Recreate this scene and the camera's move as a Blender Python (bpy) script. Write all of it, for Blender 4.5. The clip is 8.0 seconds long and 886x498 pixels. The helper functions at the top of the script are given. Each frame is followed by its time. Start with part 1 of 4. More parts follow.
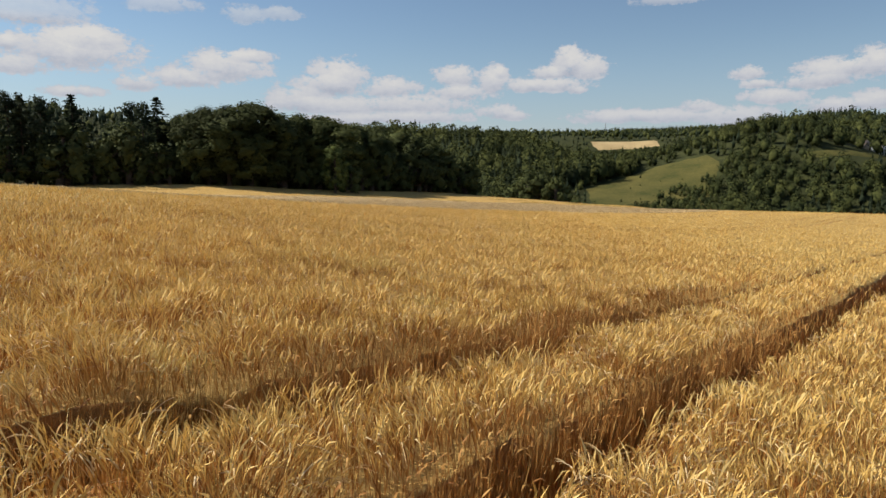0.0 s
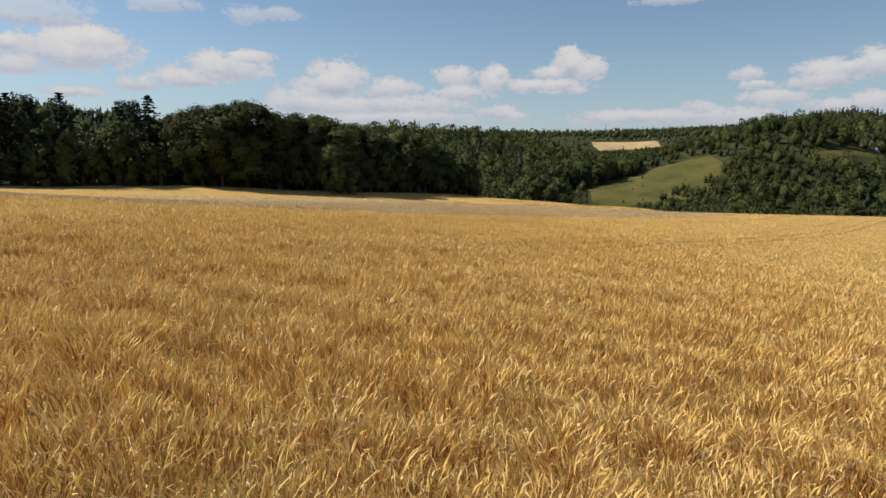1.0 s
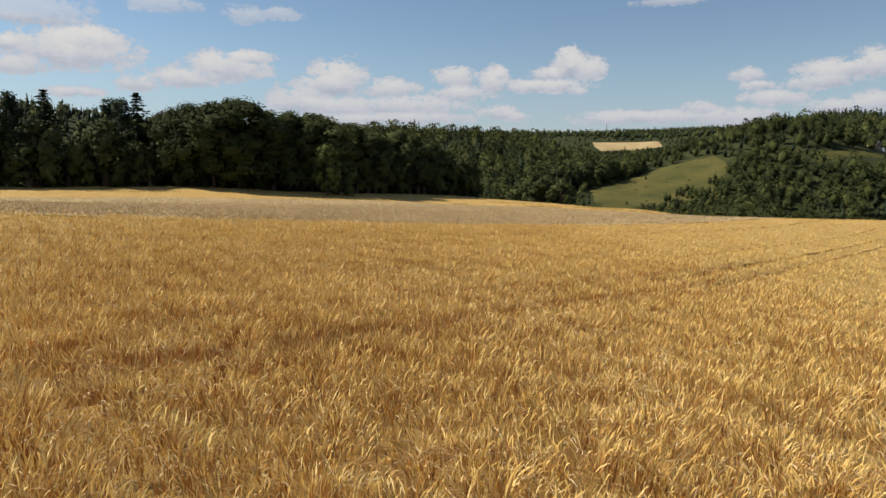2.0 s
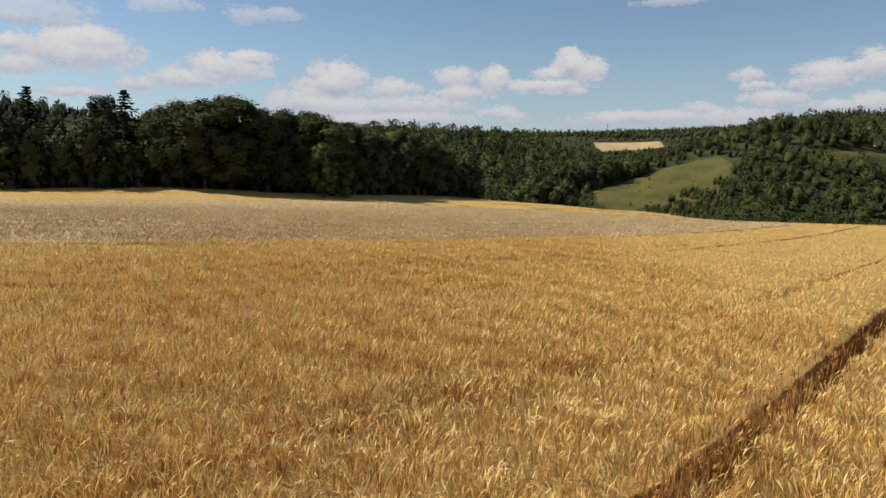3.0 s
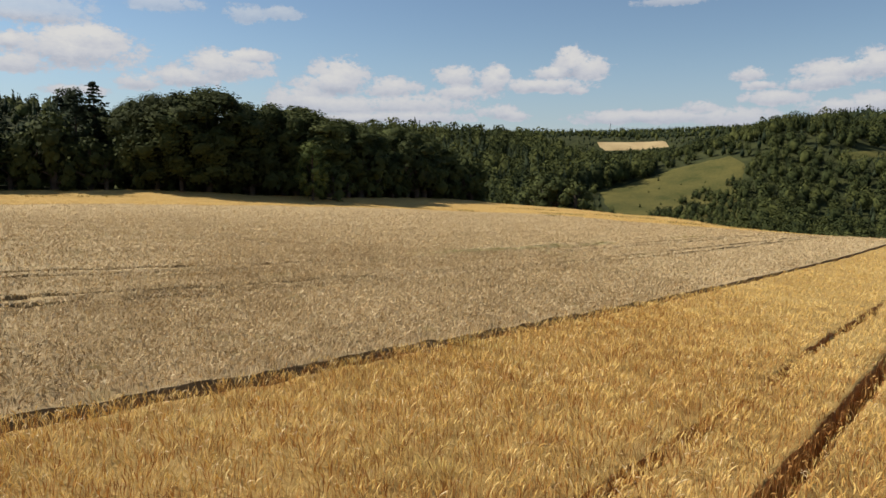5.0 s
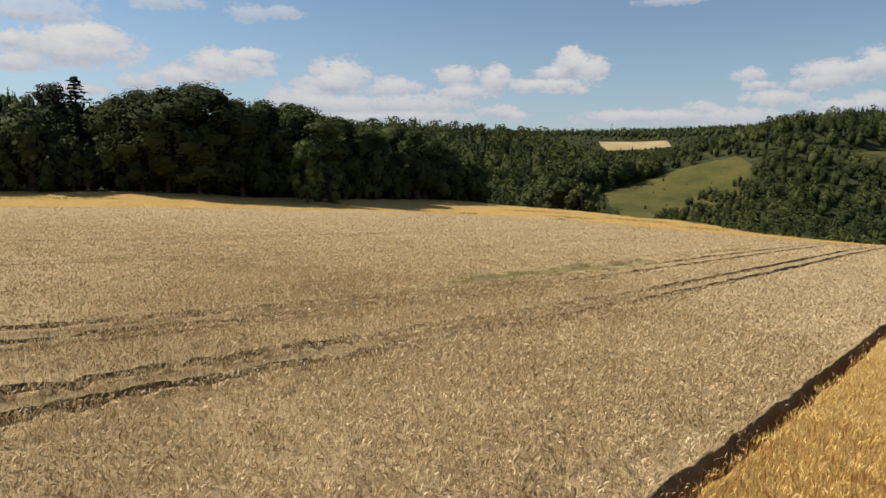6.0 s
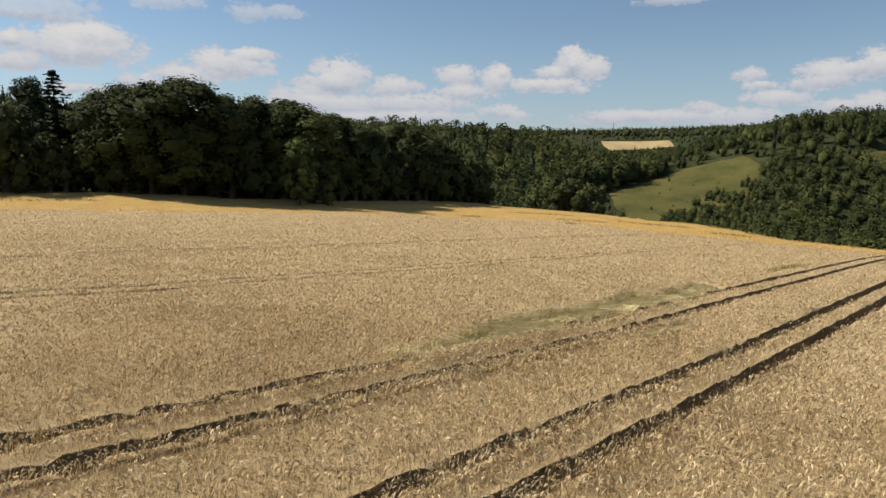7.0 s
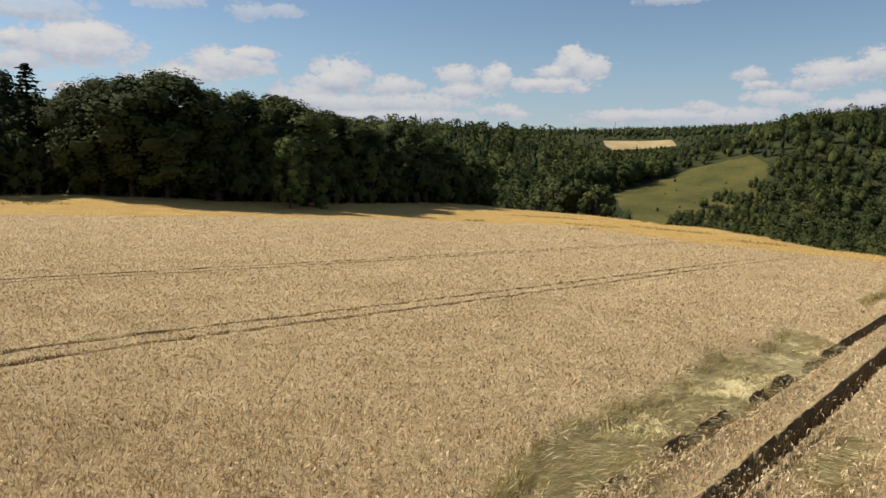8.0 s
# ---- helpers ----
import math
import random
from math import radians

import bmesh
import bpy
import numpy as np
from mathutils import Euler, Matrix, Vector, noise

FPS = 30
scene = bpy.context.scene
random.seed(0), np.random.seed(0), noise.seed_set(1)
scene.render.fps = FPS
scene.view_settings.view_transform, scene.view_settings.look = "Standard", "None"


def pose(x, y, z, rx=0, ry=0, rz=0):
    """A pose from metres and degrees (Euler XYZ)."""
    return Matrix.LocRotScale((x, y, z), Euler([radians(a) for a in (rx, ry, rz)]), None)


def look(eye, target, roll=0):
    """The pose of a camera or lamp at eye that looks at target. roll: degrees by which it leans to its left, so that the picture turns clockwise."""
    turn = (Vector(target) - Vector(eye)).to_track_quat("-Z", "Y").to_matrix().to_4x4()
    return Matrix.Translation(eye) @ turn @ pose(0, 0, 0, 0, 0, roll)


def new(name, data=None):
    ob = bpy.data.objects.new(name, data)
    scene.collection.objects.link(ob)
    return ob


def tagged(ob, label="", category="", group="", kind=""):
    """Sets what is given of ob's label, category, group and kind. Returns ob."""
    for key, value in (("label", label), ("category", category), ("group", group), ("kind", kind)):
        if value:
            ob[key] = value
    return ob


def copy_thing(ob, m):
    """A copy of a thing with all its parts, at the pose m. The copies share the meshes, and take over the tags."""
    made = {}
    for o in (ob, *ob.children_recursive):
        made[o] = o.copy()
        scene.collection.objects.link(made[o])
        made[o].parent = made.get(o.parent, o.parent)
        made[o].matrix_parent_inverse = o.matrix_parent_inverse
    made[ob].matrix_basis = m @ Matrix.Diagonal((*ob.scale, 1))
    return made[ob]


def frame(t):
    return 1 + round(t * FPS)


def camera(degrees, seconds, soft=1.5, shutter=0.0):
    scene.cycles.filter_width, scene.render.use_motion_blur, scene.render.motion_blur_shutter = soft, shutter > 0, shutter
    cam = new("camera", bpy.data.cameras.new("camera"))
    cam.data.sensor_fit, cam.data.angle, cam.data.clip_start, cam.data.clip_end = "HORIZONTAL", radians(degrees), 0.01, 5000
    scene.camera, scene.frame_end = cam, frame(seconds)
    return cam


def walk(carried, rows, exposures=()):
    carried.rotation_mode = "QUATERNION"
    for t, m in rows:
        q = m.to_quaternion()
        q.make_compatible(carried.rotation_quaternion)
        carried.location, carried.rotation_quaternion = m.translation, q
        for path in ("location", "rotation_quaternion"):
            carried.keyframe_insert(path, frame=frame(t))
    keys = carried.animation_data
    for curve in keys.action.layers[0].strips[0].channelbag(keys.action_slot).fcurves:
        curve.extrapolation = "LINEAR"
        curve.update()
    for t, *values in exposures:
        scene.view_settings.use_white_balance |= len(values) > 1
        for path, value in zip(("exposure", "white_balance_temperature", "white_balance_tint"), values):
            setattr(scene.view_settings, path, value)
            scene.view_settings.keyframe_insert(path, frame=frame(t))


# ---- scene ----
cam = camera(65.88, 8.0)
PATH = [
    (0.0, (0.000, -0.000, 2.310), (-0.000, 49.590, -4.083), 0.000),
    (0.5, (-0.037, 3.670, 2.310), (-0.026, 53.261, -4.070), 0.014),
    (1.0, (-0.060, 7.588, 2.297), (-0.040, 57.181, -4.069), 0.029),
    (1.5, (-0.027, 12.234, 2.233), (-0.007, 61.829, -4.116), 0.048),
    (2.0, (-0.013, 17.165, 2.175), (0.004, 66.762, -4.159), 0.068),
    (2.5, (-0.110, 22.005, 2.182), (-0.093, 71.603, -4.144), 0.086),
    (3.0, (-0.229, 27.041, 2.216), (-0.215, 76.640, -4.108), 0.104),
    (3.5, (-0.296, 32.525, 2.261), (-0.292, 82.123, -4.066), 0.122),
    (4.0, (-0.366, 38.191, 2.311), (-0.374, 87.788, -4.025), 0.145),
    (4.5, (-0.474, 43.829, 2.345), (-0.493, 93.424, -4.003), 0.177),
    (5.0, (-0.614, 49.527, 2.392), (-0.642, 99.120, -3.973), 0.215),
    (5.5, (-0.803, 55.286, 2.490), (-0.837, 104.877, -3.894), 0.257),
    (6.0, (-1.001, 61.158, 2.578), (-1.044, 110.746, -3.826), 0.299),
    (6.5, (-1.172, 67.188, 2.577), (-1.230, 116.773, -3.844), 0.337),
    (7.0, (-1.334, 73.388, 2.575), (-1.406, 122.971, -3.863), 0.372),
    (7.5, (-1.492, 79.838, 2.655), (-1.568, 129.418, -3.804), 0.401),
    (8.0, (-1.649, 86.383, 2.759), (-1.724, 135.961, -3.723), 0.428),
]
walk(cam, [(t, look(eye, target, roll)) for t, eye, target, roll in PATH])

# ---------------------------------------------------------------- light
SUN_AZ, SUN_EL = -75.0, 41.5        # degrees from the heading (to the left), and above the horizon
world = bpy.data.worlds.new("world")
scene.world = world
world.use_nodes = True


class Nodes:
    """Short hand for node trees."""

    def __init__(self, tree):
        self.t = tree
        tree.nodes.clear()

    def n(self, kind, **kw):
        node = self.t.nodes.new(kind)
        for k, v in kw.items():
            setattr(node, k, v)
        return node

    def link(self, a, b):
        self.t.links.new(a, b)

    def val(self, socket, v):
        if isinstance(v, bpy.types.NodeSocket):
            self.link(v, socket)
        else:
            socket.default_value = v

    def math(self, op, a, b=0.0, clamp=False):
        m = self.n("ShaderNodeMath", operation=op, use_clamp=clamp)
        self.val(m.inputs[0], a)
        self.val(m.inputs[1], b)
        return m.outputs[0]

    def noise(self, vec, scale, detail=4.0, rough=0.55, kind="FBM"):
        m = self.n("ShaderNodeTexNoise")
        if vec is not None:
            self.link(vec, m.inputs["Vector"])
        m.inputs["Scale"].default_value = scale
        m.inputs["Detail"].default_value = detail
        m.inputs["Roughness"].default_value = rough
        return m.outputs["Fac"]

    def ramp(self, fac, stops):
        m = self.n("ShaderNodeValToRGB")
        self.link(fac, m.inputs[0])
        els = m.color_ramp.elements
        while len(els) < len(stops):
            els.new(0.5)
        for e, (p, c) in zip(els, stops):
            e.position, e.color = p, (*c, 1)
        return m.outputs[0]

    def step(self, x, lo, hi):
        m = self.n("ShaderNodeMapRange", interpolation_type="SMOOTHSTEP")
        self.val(m.inputs["Value"], x)
        m.inputs["From Min"].default_value, m.inputs["From Max"].default_value = lo, hi
        return m.outputs["Result"]

    def mix(self, fac, a, b, blend="MIX"):
        m = self.n("ShaderNodeMix", data_type="RGBA", blend_type=blend)
        self.val(m.inputs[0], fac)
        self.val(m.inputs[6], a if isinstance(a, bpy.types.NodeSocket) else (*a, 1))
        self.val(m.inputs[7], b if isinstance(b, bpy.types.NodeSocket) else (*b, 1))
        return m.outputs[2]


# fair-weather clouds: azimuth, elevation of the middle, half width, half height (degrees)
LEFT_BANK = [(-28.1, 7.92, 3.58, 1.17), (-26.4, 8.83, 1.92, 0.70), (-31.3, 6.66, 1.75, 0.53), (-30.3, 10.37, 3.23, 0.89), (-31.8, 8.12, 0.60, 0.45), (-21.5, 11.55, 2.05, 0.47), (-15.6, 11.13, 1.19, 0.53), (-12.9, 11.39, 1.30, 0.41), (-17.4, 7.22, 2.52, 0.93), (-15.5, 8.05, 1.54, 0.42), (-20.1, 6.27, 2.28, 0.59), (-23.5, 5.79, 1.25, 0.49), (-27.9, 4.99, 1.52, 0.32)]
MIDDLE_BANK = [(-8.5, 6.60, 1.81, 1.15), (-9.8, 5.91, 2.07, 0.71), (-4.3, 5.85, 1.84, 0.63), (-11.6, 4.86, 2.05, 0.80), (-8.5, 4.37, 3.86, 0.63), (-2.5, 4.55, 3.48, 0.63), (-8.1, 3.38, 2.97, 0.41), (1.2, 6.76, 1.39, 0.71), (4.1, 6.43, 0.97, 0.89), (4.7, 7.09, 0.55, 0.44), (1.2, 5.50, 1.76, 0.54), (4.5, 3.95, 1.30, 0.45), (-3.0, 3.55, 4.17, 0.41), (5.8, 3.67, 1.01, 0.32)]
RIGHT_BANK = [(10.2, 7.87, 0.98, 0.95), (11.5, 7.32, 1.60, 0.74), (8.8, 6.99, 1.44, 0.44), (6.7, 6.05, 1.46, 0.45), (9.2, 6.05, 2.17, 0.44), (10.9, 5.67, 0.67, 0.26), (14.0, 3.49, 2.85, 0.44), (17.6, 3.47, 2.33, 0.44), (23.6, 6.53, 1.01, 0.41), (24.3, 5.68, 1.00, 0.25), (20.3, 4.15, 0.98, 0.43), (25.4, 4.73, 1.59, 0.45), (22.4, 3.41, 2.59, 0.55), (29.0, 6.23, 1.63, 0.78), (30.4, 6.61, 0.69, 0.50), (31.7, 6.71, 1.14, 0.83), (27.9, 5.66, 1.95, 0.40), (31.7, 4.15, 1.35, 0.54), (29.3, 3.98, 1.95, 0.40), (17.9, 12.05, 2.06, 0.24)]


def sky():
    w = Nodes(world.node_tree)
    sk = w.n("ShaderNodeTexSky", sky_type="NISHITA", sun_disc=False, sun_elevation=radians(SUN_EL), sun_rotation=radians(SUN_AZ) % (2 * math.pi))
    sk.air_density, sk.dust_density, sk.ozone_density = 1.0, 0.05, 2.2
    at = w.n("ShaderNodeTexCoord").outputs["Generated"]
    sep = w.n("ShaderNodeSeparateXYZ")
    w.link(at, sep.inputs[0])
    az = w.math("MULTIPLY", w.math("ARCTAN2", sep.outputs[0], sep.outputs[1]), 180 / math.pi)
    el = w.math("MULTIPLY", w.math("ARCSINE", sep.outputs[2]), 180 / math.pi)
    flat = w.n("ShaderNodeCombineXYZ")
    w.link(az, flat.inputs[0])
    w.link(w.math("MULTIPLY", el, 1.5), flat.inputs[1])
    puff = w.noise(flat.outputs[0], 0.62, 7, 0.62)
    fine = w.noise(flat.outputs[0], 2.2, 4, 0.6)
    body, shade = None, None
    for a, e, ra, re in LEFT_BANK + MIDDLE_BANK + RIGHT_BANK:
        dx = w.math("MULTIPLY", w.math("SUBTRACT", az, a), 0.72 / ra)
        dy = w.math("MULTIPLY", w.math("SUBTRACT", el, e), 0.70 / re)
        low = w.math("MULTIPLY", w.math("MINIMUM", dy, 0.0), 0.5)
        r2 = w.math("ADD", w.math("MULTIPLY", dx, dx), w.math("MULTIPLY", dy, dy))
        f = w.math("SUBTRACT", w.math("SUBTRACT", 1.0, r2), w.math("MULTIPLY", low, low))
        body = f if body is None else w.math("MAXIMUM", body, f)
        sh = w.math("MULTIPLY", w.math("MAXIMUM", f, 0.0), dy)
        shade = sh if shade is None else w.math("ADD", shade, sh)
    # scattered cloud over the rest of the sky
    rest = w.math("SUBTRACT", w.math("MULTIPLY", w.noise(flat.outputs[0], 0.07, 3, 0.5), 6.0), 3.6)
    side = w.step(w.math("ABSOLUTE", az), 36, 44)
    body = w.math("MAXIMUM", body, w.math("SUBTRACT", w.math("MULTIPLY", side, w.math("ADD", rest, 3.0)), 3.0))
    dens = w.math("ADD", body, w.math("MULTIPLY", w.math("SUBTRACT", puff, 0.5), 3.6))
    dens = w.math("ADD", dens, w.math("MULTIPLY", w.math("SUBTRACT", fine, 0.5), 1.8))
    cover = w.math("MULTIPLY", w.step(dens, -0.35, 0.55), w.math("SUBTRACT", 0.95, w.math("MULTIPLY", w.step(el, 9.4, 10.6), 0.45)))
    haze = w.math("MULTIPLY", w.step(el, 10.0, 0.0), 0.5)
    lit = w.math("ADD", w.math("ADD", w.math("MULTIPLY", shade, 0.9), w.math("MULTIPLY", dens, 0.30)), 0.34, True)
    tone = w.ramp(lit, [(0.0, (0.31, 0.33, 0.39)), (0.45, (0.44, 0.445, 0.475)), (1.0, (0.55, 0.537, 0.520))])
    tone = w.mix(haze, tone, (0.36, 0.38, 0.44))
    b1 = w.n("ShaderNodeBackground")
    w.link(sk.outputs[0], b1.inputs[0])
    b1.inputs[1].default_value = 0.072
    veil = w.n("ShaderNodeBackground")
    veil.inputs[0].default_value, veil.inputs[1].default_value = (0.232, 0.302, 0.437, 1), 1.0
    b2 = w.n("ShaderNodeBackground")
    w.link(tone, b2.inputs[0])
    b2.inputs[1].default_value = 1.0
    m0, m1 = w.n("ShaderNodeMixShader"), w.n("ShaderNodeMixShader")
    w.link(haze, m0.inputs[0]), w.link(b1.outputs[0], m0.inputs[1]), w.link(veil.outputs[0], m0.inputs[2])
    w.link(cover, m1.inputs[0]), w.link(m0.outputs[0], m1.inputs[1]), w.link(b2.outputs[0], m1.inputs[2])
    w.link(m1.outputs[0], w.n("ShaderNodeOutputWorld").inputs[0])


sky()
sun = new("sun", bpy.data.lights.new("sun", "SUN"))
sun.data.energy, sun.data.angle, sun.data.color = 4.9, radians(0.55), (1.0, 0.93, 0.82)
toward = Vector((math.sin(radians(SUN_AZ)) * math.cos(radians(SUN_EL)), math.cos(radians(SUN_AZ)) * math.cos(radians(SUN_EL)), math.sin(radians(SUN_EL))))
sun.matrix_world = look(toward * 100, (0, 0, 0))
scene.view_settings.exposure = 0.36

# ---------------------------------------------------------------- materials


def material(name):
    m = bpy.data.materials.new(name)
    m.use_nodes = True
    return m, Nodes(m.node_tree)


def finish(w, colour, rough=0.8, bump=None, depth=0.02, thin=0.0, spec=0.3, thin_colour=None):
    b = w.n("ShaderNodeBsdfPrincipled")
    w.val(b.inputs["Base Color"], colour)
    w.val(b.inputs["Roughness"], rough)
    b.inputs["Specular IOR Level"].default_value = spec
    if bump is not None:
        bp = w.n("ShaderNodeBump")
        bp.inputs["Distance"].default_value = depth
        w.link(bump, bp.inputs["Height"])
        w.link(bp.outputs[0], b.inputs["Normal"])
    out = w.n("ShaderNodeOutputMaterial")
    if thin:
        tr = w.n("ShaderNodeBsdfTranslucent")
        w.val(tr.inputs[0], thin_colour if thin_colour is not None else colour)
        mx = w.n("ShaderNodeMixShader")
        mx.inputs[0].default_value = thin
        w.link(b.outputs[0], mx.inputs[1]), w.link(tr.outputs[0], mx.inputs[2])
        w.link(mx.outputs[0], out.inputs[0])
    else:
        w.link(b.outputs[0], out.inputs[0])


def place(w):
    return w.n("ShaderNodeNewGeometry").outputs["Position"]


def straw(name, dark, mid, pale, green, body=False):
    """Ripe crop: per-stalk colour, broad patches and a few green ones."""
    m, w = material(name)
    pos = place(w)
    rnd = w.n("ShaderNodeNewGeometry").outputs["Random Per Island"]
    patch = w.math("ADD", w.math("MULTIPLY", w.noise(pos, 0.22, 4, 0.6), 0.5), w.math("MULTIPLY", w.noise(pos, 1.9, 3, 0.6), 0.5))
    if body:
        rnd = w.noise(pos, 14.0, 5, 0.75)
    col = w.ramp(w.math("ADD", w.math("MULTIPLY", rnd, 0.55), w.math("MULTIPLY", patch, 0.75)), [(0.30, dark), (0.66, mid), (1.0, pale)])
    weeds = w.math("MULTIPLY", w.step(w.noise(pos, 0.6, 3, 0.5), 0.60, 0.74), 0.38)
    col = w.mix(weeds, col, green)
    if body:
        finish(w, col, 0.9, w.noise(pos, 30.0, 3, 0.7), 0.06, spec=0.1)
    else:
        finish(w, col, 0.65, thin=0.14, spec=0.15)
    return m


BARLEY = straw("ripe_barley", (0.48, 0.265, 0.064), (0.75, 0.51, 0.155), (0.88, 0.67, 0.29), (0.48, 0.43, 0.14))
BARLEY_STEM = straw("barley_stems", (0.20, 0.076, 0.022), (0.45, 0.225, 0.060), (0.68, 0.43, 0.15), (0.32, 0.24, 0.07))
WHEAT = straw("ripe_wheat", (0.20, 0.127, 0.054), (0.535, 0.394, 0.202), (0.85, 0.69, 0.435), (0.36, 0.32, 0.14))
BARLEY_EAR = straw("bleached_barley_ears", (0.42, 0.24, 0.10), (0.66, 0.47, 0.22), (0.88, 0.72, 0.44), (0.50, 0.45, 0.20))
# browner stems for the track and furrow walls, their shade mixed into the colour
SHADED_STEMS = straw("shaded_stems", (0.24, 0.095, 0.028), (0.38, 0.175, 0.055), (0.52, 0.29, 0.10), (0.30, 0.17, 0.05), True)
SHADED_WHEAT_STEMS = straw("shaded_wheat_stems", (0.13, 0.085, 0.040), (0.25, 0.175, 0.085), (0.40, 0.29, 0.15), (0.20, 0.17, 0.06), True)
LAID = straw("laid_straw", (0.34, 0.27, 0.12), (0.66, 0.56, 0.30), (0.86, 0.78, 0.50), (0.50, 0.50, 0.20))
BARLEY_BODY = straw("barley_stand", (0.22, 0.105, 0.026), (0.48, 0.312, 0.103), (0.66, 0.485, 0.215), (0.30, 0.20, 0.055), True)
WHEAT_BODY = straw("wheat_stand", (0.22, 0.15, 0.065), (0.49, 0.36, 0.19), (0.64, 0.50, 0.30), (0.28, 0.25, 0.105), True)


def earth():
    m, w = material("earth_and_grass")
    pos = place(w)
    col = w.ramp(w.noise(pos, 0.07, 6, 0.65), [(0.3, (0.024, 0.030, 0.012)), (0.7, (0.060, 0.064, 0.022))])
    finish(w, col, 0.95, w.noise(pos, 2.0, 4), 0.1, spec=0.1)
    return m


def soil():
    m, w = material("dry_soil")
    pos = place(w)
    col = w.ramp(w.noise(pos, 6.0, 6, 0.7), [(0.3, (0.10, 0.065, 0.04)), (0.7, (0.22, 0.15, 0.09))])
    finish(w, col, 0.95, w.noise(pos, 25.0, 4), 0.03, spec=0.1)
    return m


def grass(name, a, b):
    m, w = material(name)
    pos = place(w)
    col = w.ramp(w.math("ADD", w.math("MULTIPLY", w.noise(pos, 0.035, 4, 0.6), 0.6), w.math("MULTIPLY", w.noise(pos, 0.5, 4, 0.7), 0.4)), [(0.36, a), (0.62, b)])
    finish(w, col, 0.9, w.noise(pos, 1.2, 4), 0.2, spec=0.1)
    return m


def leaves(name, a, b, c):
    """Foliage: each tree and spray its own tone, with leafy grain and gaps."""
    m, w = material(name)
    geo = w.n("ShaderNodeNewGeometry")
    pos, rnd = geo.outputs["Position"], geo.outputs["Random Per Island"]
    own = w.n("ShaderNodeObjectInfo").outputs["Random"]
    grain = w.noise(pos, 1.7, 5, 0.75)
    broad = w.math("ADD", w.math("MULTIPLY", w.noise(pos, 0.045, 3, 0.5), 0.6), w.math("MULTIPLY", w.noise(pos, 0.15, 3, 0.6), 0.4))
    mixed = w.math("ADD", w.math("MULTIPLY", rnd, 0.18), w.math("MULTIPLY", own, 0.25))
    mixed = w.math("ADD", mixed, w.math("MULTIPLY", w.math("SUBTRACT", broad, 0.36), 1.7))
    mixed = w.math("ADD", mixed, w.math("MULTIPLY", grain, 0.30))
    mixed = w.math("ADD", mixed, w.math("MULTIPLY", w.n("ShaderNodeAttribute", attribute_name="tone").outputs["Fac"], 0.38))
    col = w.ramp(mixed, [(0.38, a), (0.60, b), (0.86, c)])
    finish(w, col, 0.8, w.noise(pos, 1.1, 5, 0.7), 0.45, thin=0.14, spec=0.05)
    return m


def bark():
    m, w = material("bark")
    tc = w.n("ShaderNodeTexCoord").outputs["Object"]
    col = w.ramp(w.noise(tc, 3.0, 5, 0.7), [(0.3, (0.05, 0.036, 0.026)), (0.7, (0.12, 0.092, 0.07))])
    finish(w, col, 0.9, w.noise(tc, 8.0, 4), 0.05, spec=0.1)
    return m


WEEDS = straw("rank_grass", (0.10, 0.085, 0.030), (0.30, 0.235, 0.065), (0.46, 0.37, 0.13), (0.20, 0.19, 0.042))
EARTH, SOIL, BARK = earth(), soil(), bark()
MEADOW = grass("dry_meadow", (0.052, 0.058, 0.016), (0.125, 0.108, 0.032))
BROAD = leaves("broad_leaves", (0.046, 0.054, 0.021), (0.066, 0.078, 0.028), (0.100, 0.112, 0.038))
SCRUB = leaves("hillside_leaves", (0.026, 0.033, 0.013), (0.040, 0.050, 0.018), (0.082, 0.090, 0.028))
NEEDLE = leaves("needles", (0.024, 0.034, 0.020), (0.034, 0.046, 0.025), (0.050, 0.064, 0.032))
PALE_LEAF = leaves("pale_leaves", (0.08, 0.10, 0.03), (0.13, 0.15, 0.045), (0.18, 0.19, 0.06))

# ---------------------------------------------------------------- land


def smooth(x, lo, hi):
    u = np.clip((x - lo) / (hi - lo), 0, 1)
    return u * u * (3 - 2 * u)


CROP = 0.85                         # height of the standing crop


# swells and dips of the field: middle, radius, height
SWELLS = [(85, 200, 17, -1.19), (100, 193, 17, -1.12), (118, 185, 20, 0.48), (75, 165, 20, -0.75), (100, 160, 22, -0.65), (60, 235, 18, -0.15), (70, 265, 18, -0.35),
          (68, 295, 16, -0.89), (55, 310, 15, -1.71), (90, 130, 25, 1.43), (-148, 231, 14, -0.67), (-130, 238, 14, -0.25), (-108, 247, 14, -0.10), (-90, 254, 14, 0.57), (-72, 262, 14, 0.37)]


def field_top(x, y):
    """Height of the crop's top over the field, a gently rolling slope."""
    rise = 3.6 * np.exp(-0.5 * (((x - 66) / 34) ** 2 + ((y - 322) / 42) ** 2)) - 0.9 * np.exp(-0.5 * (((x - 10) / 20) ** 2 + ((y - 275) / 30) ** 2))
    px, py = x, y
    x, y = np.clip(x, -190, 130) / 100, np.clip(y, -60, 430) / 100
    for cx, cy, r, a in SWELLS:
        rise = rise + a * np.exp(-0.5 * ((px - cx) ** 2 + (py - cy) ** 2) / r ** 2)
    return rise + 0.994 - 12.252 * x - 4.326 * y - 3.571 * x * x + 12.476 * x * y - 1.218 * y * y + 0.358 * y ** 3 + 1.755 * x * x * y - 3.764 * x * y * y


FIELD = [(-320, -120), (-320, 200), (-200, 218), (-146, 234), (-105, 250), (-62, 268), (-34, 294), (-8, 335), (14, 362), (45, 356),
         (70, 322), (76, 290), (71, 245), (67, 208), (90, 198), (125, 190), (160, 150), (170, -120)]


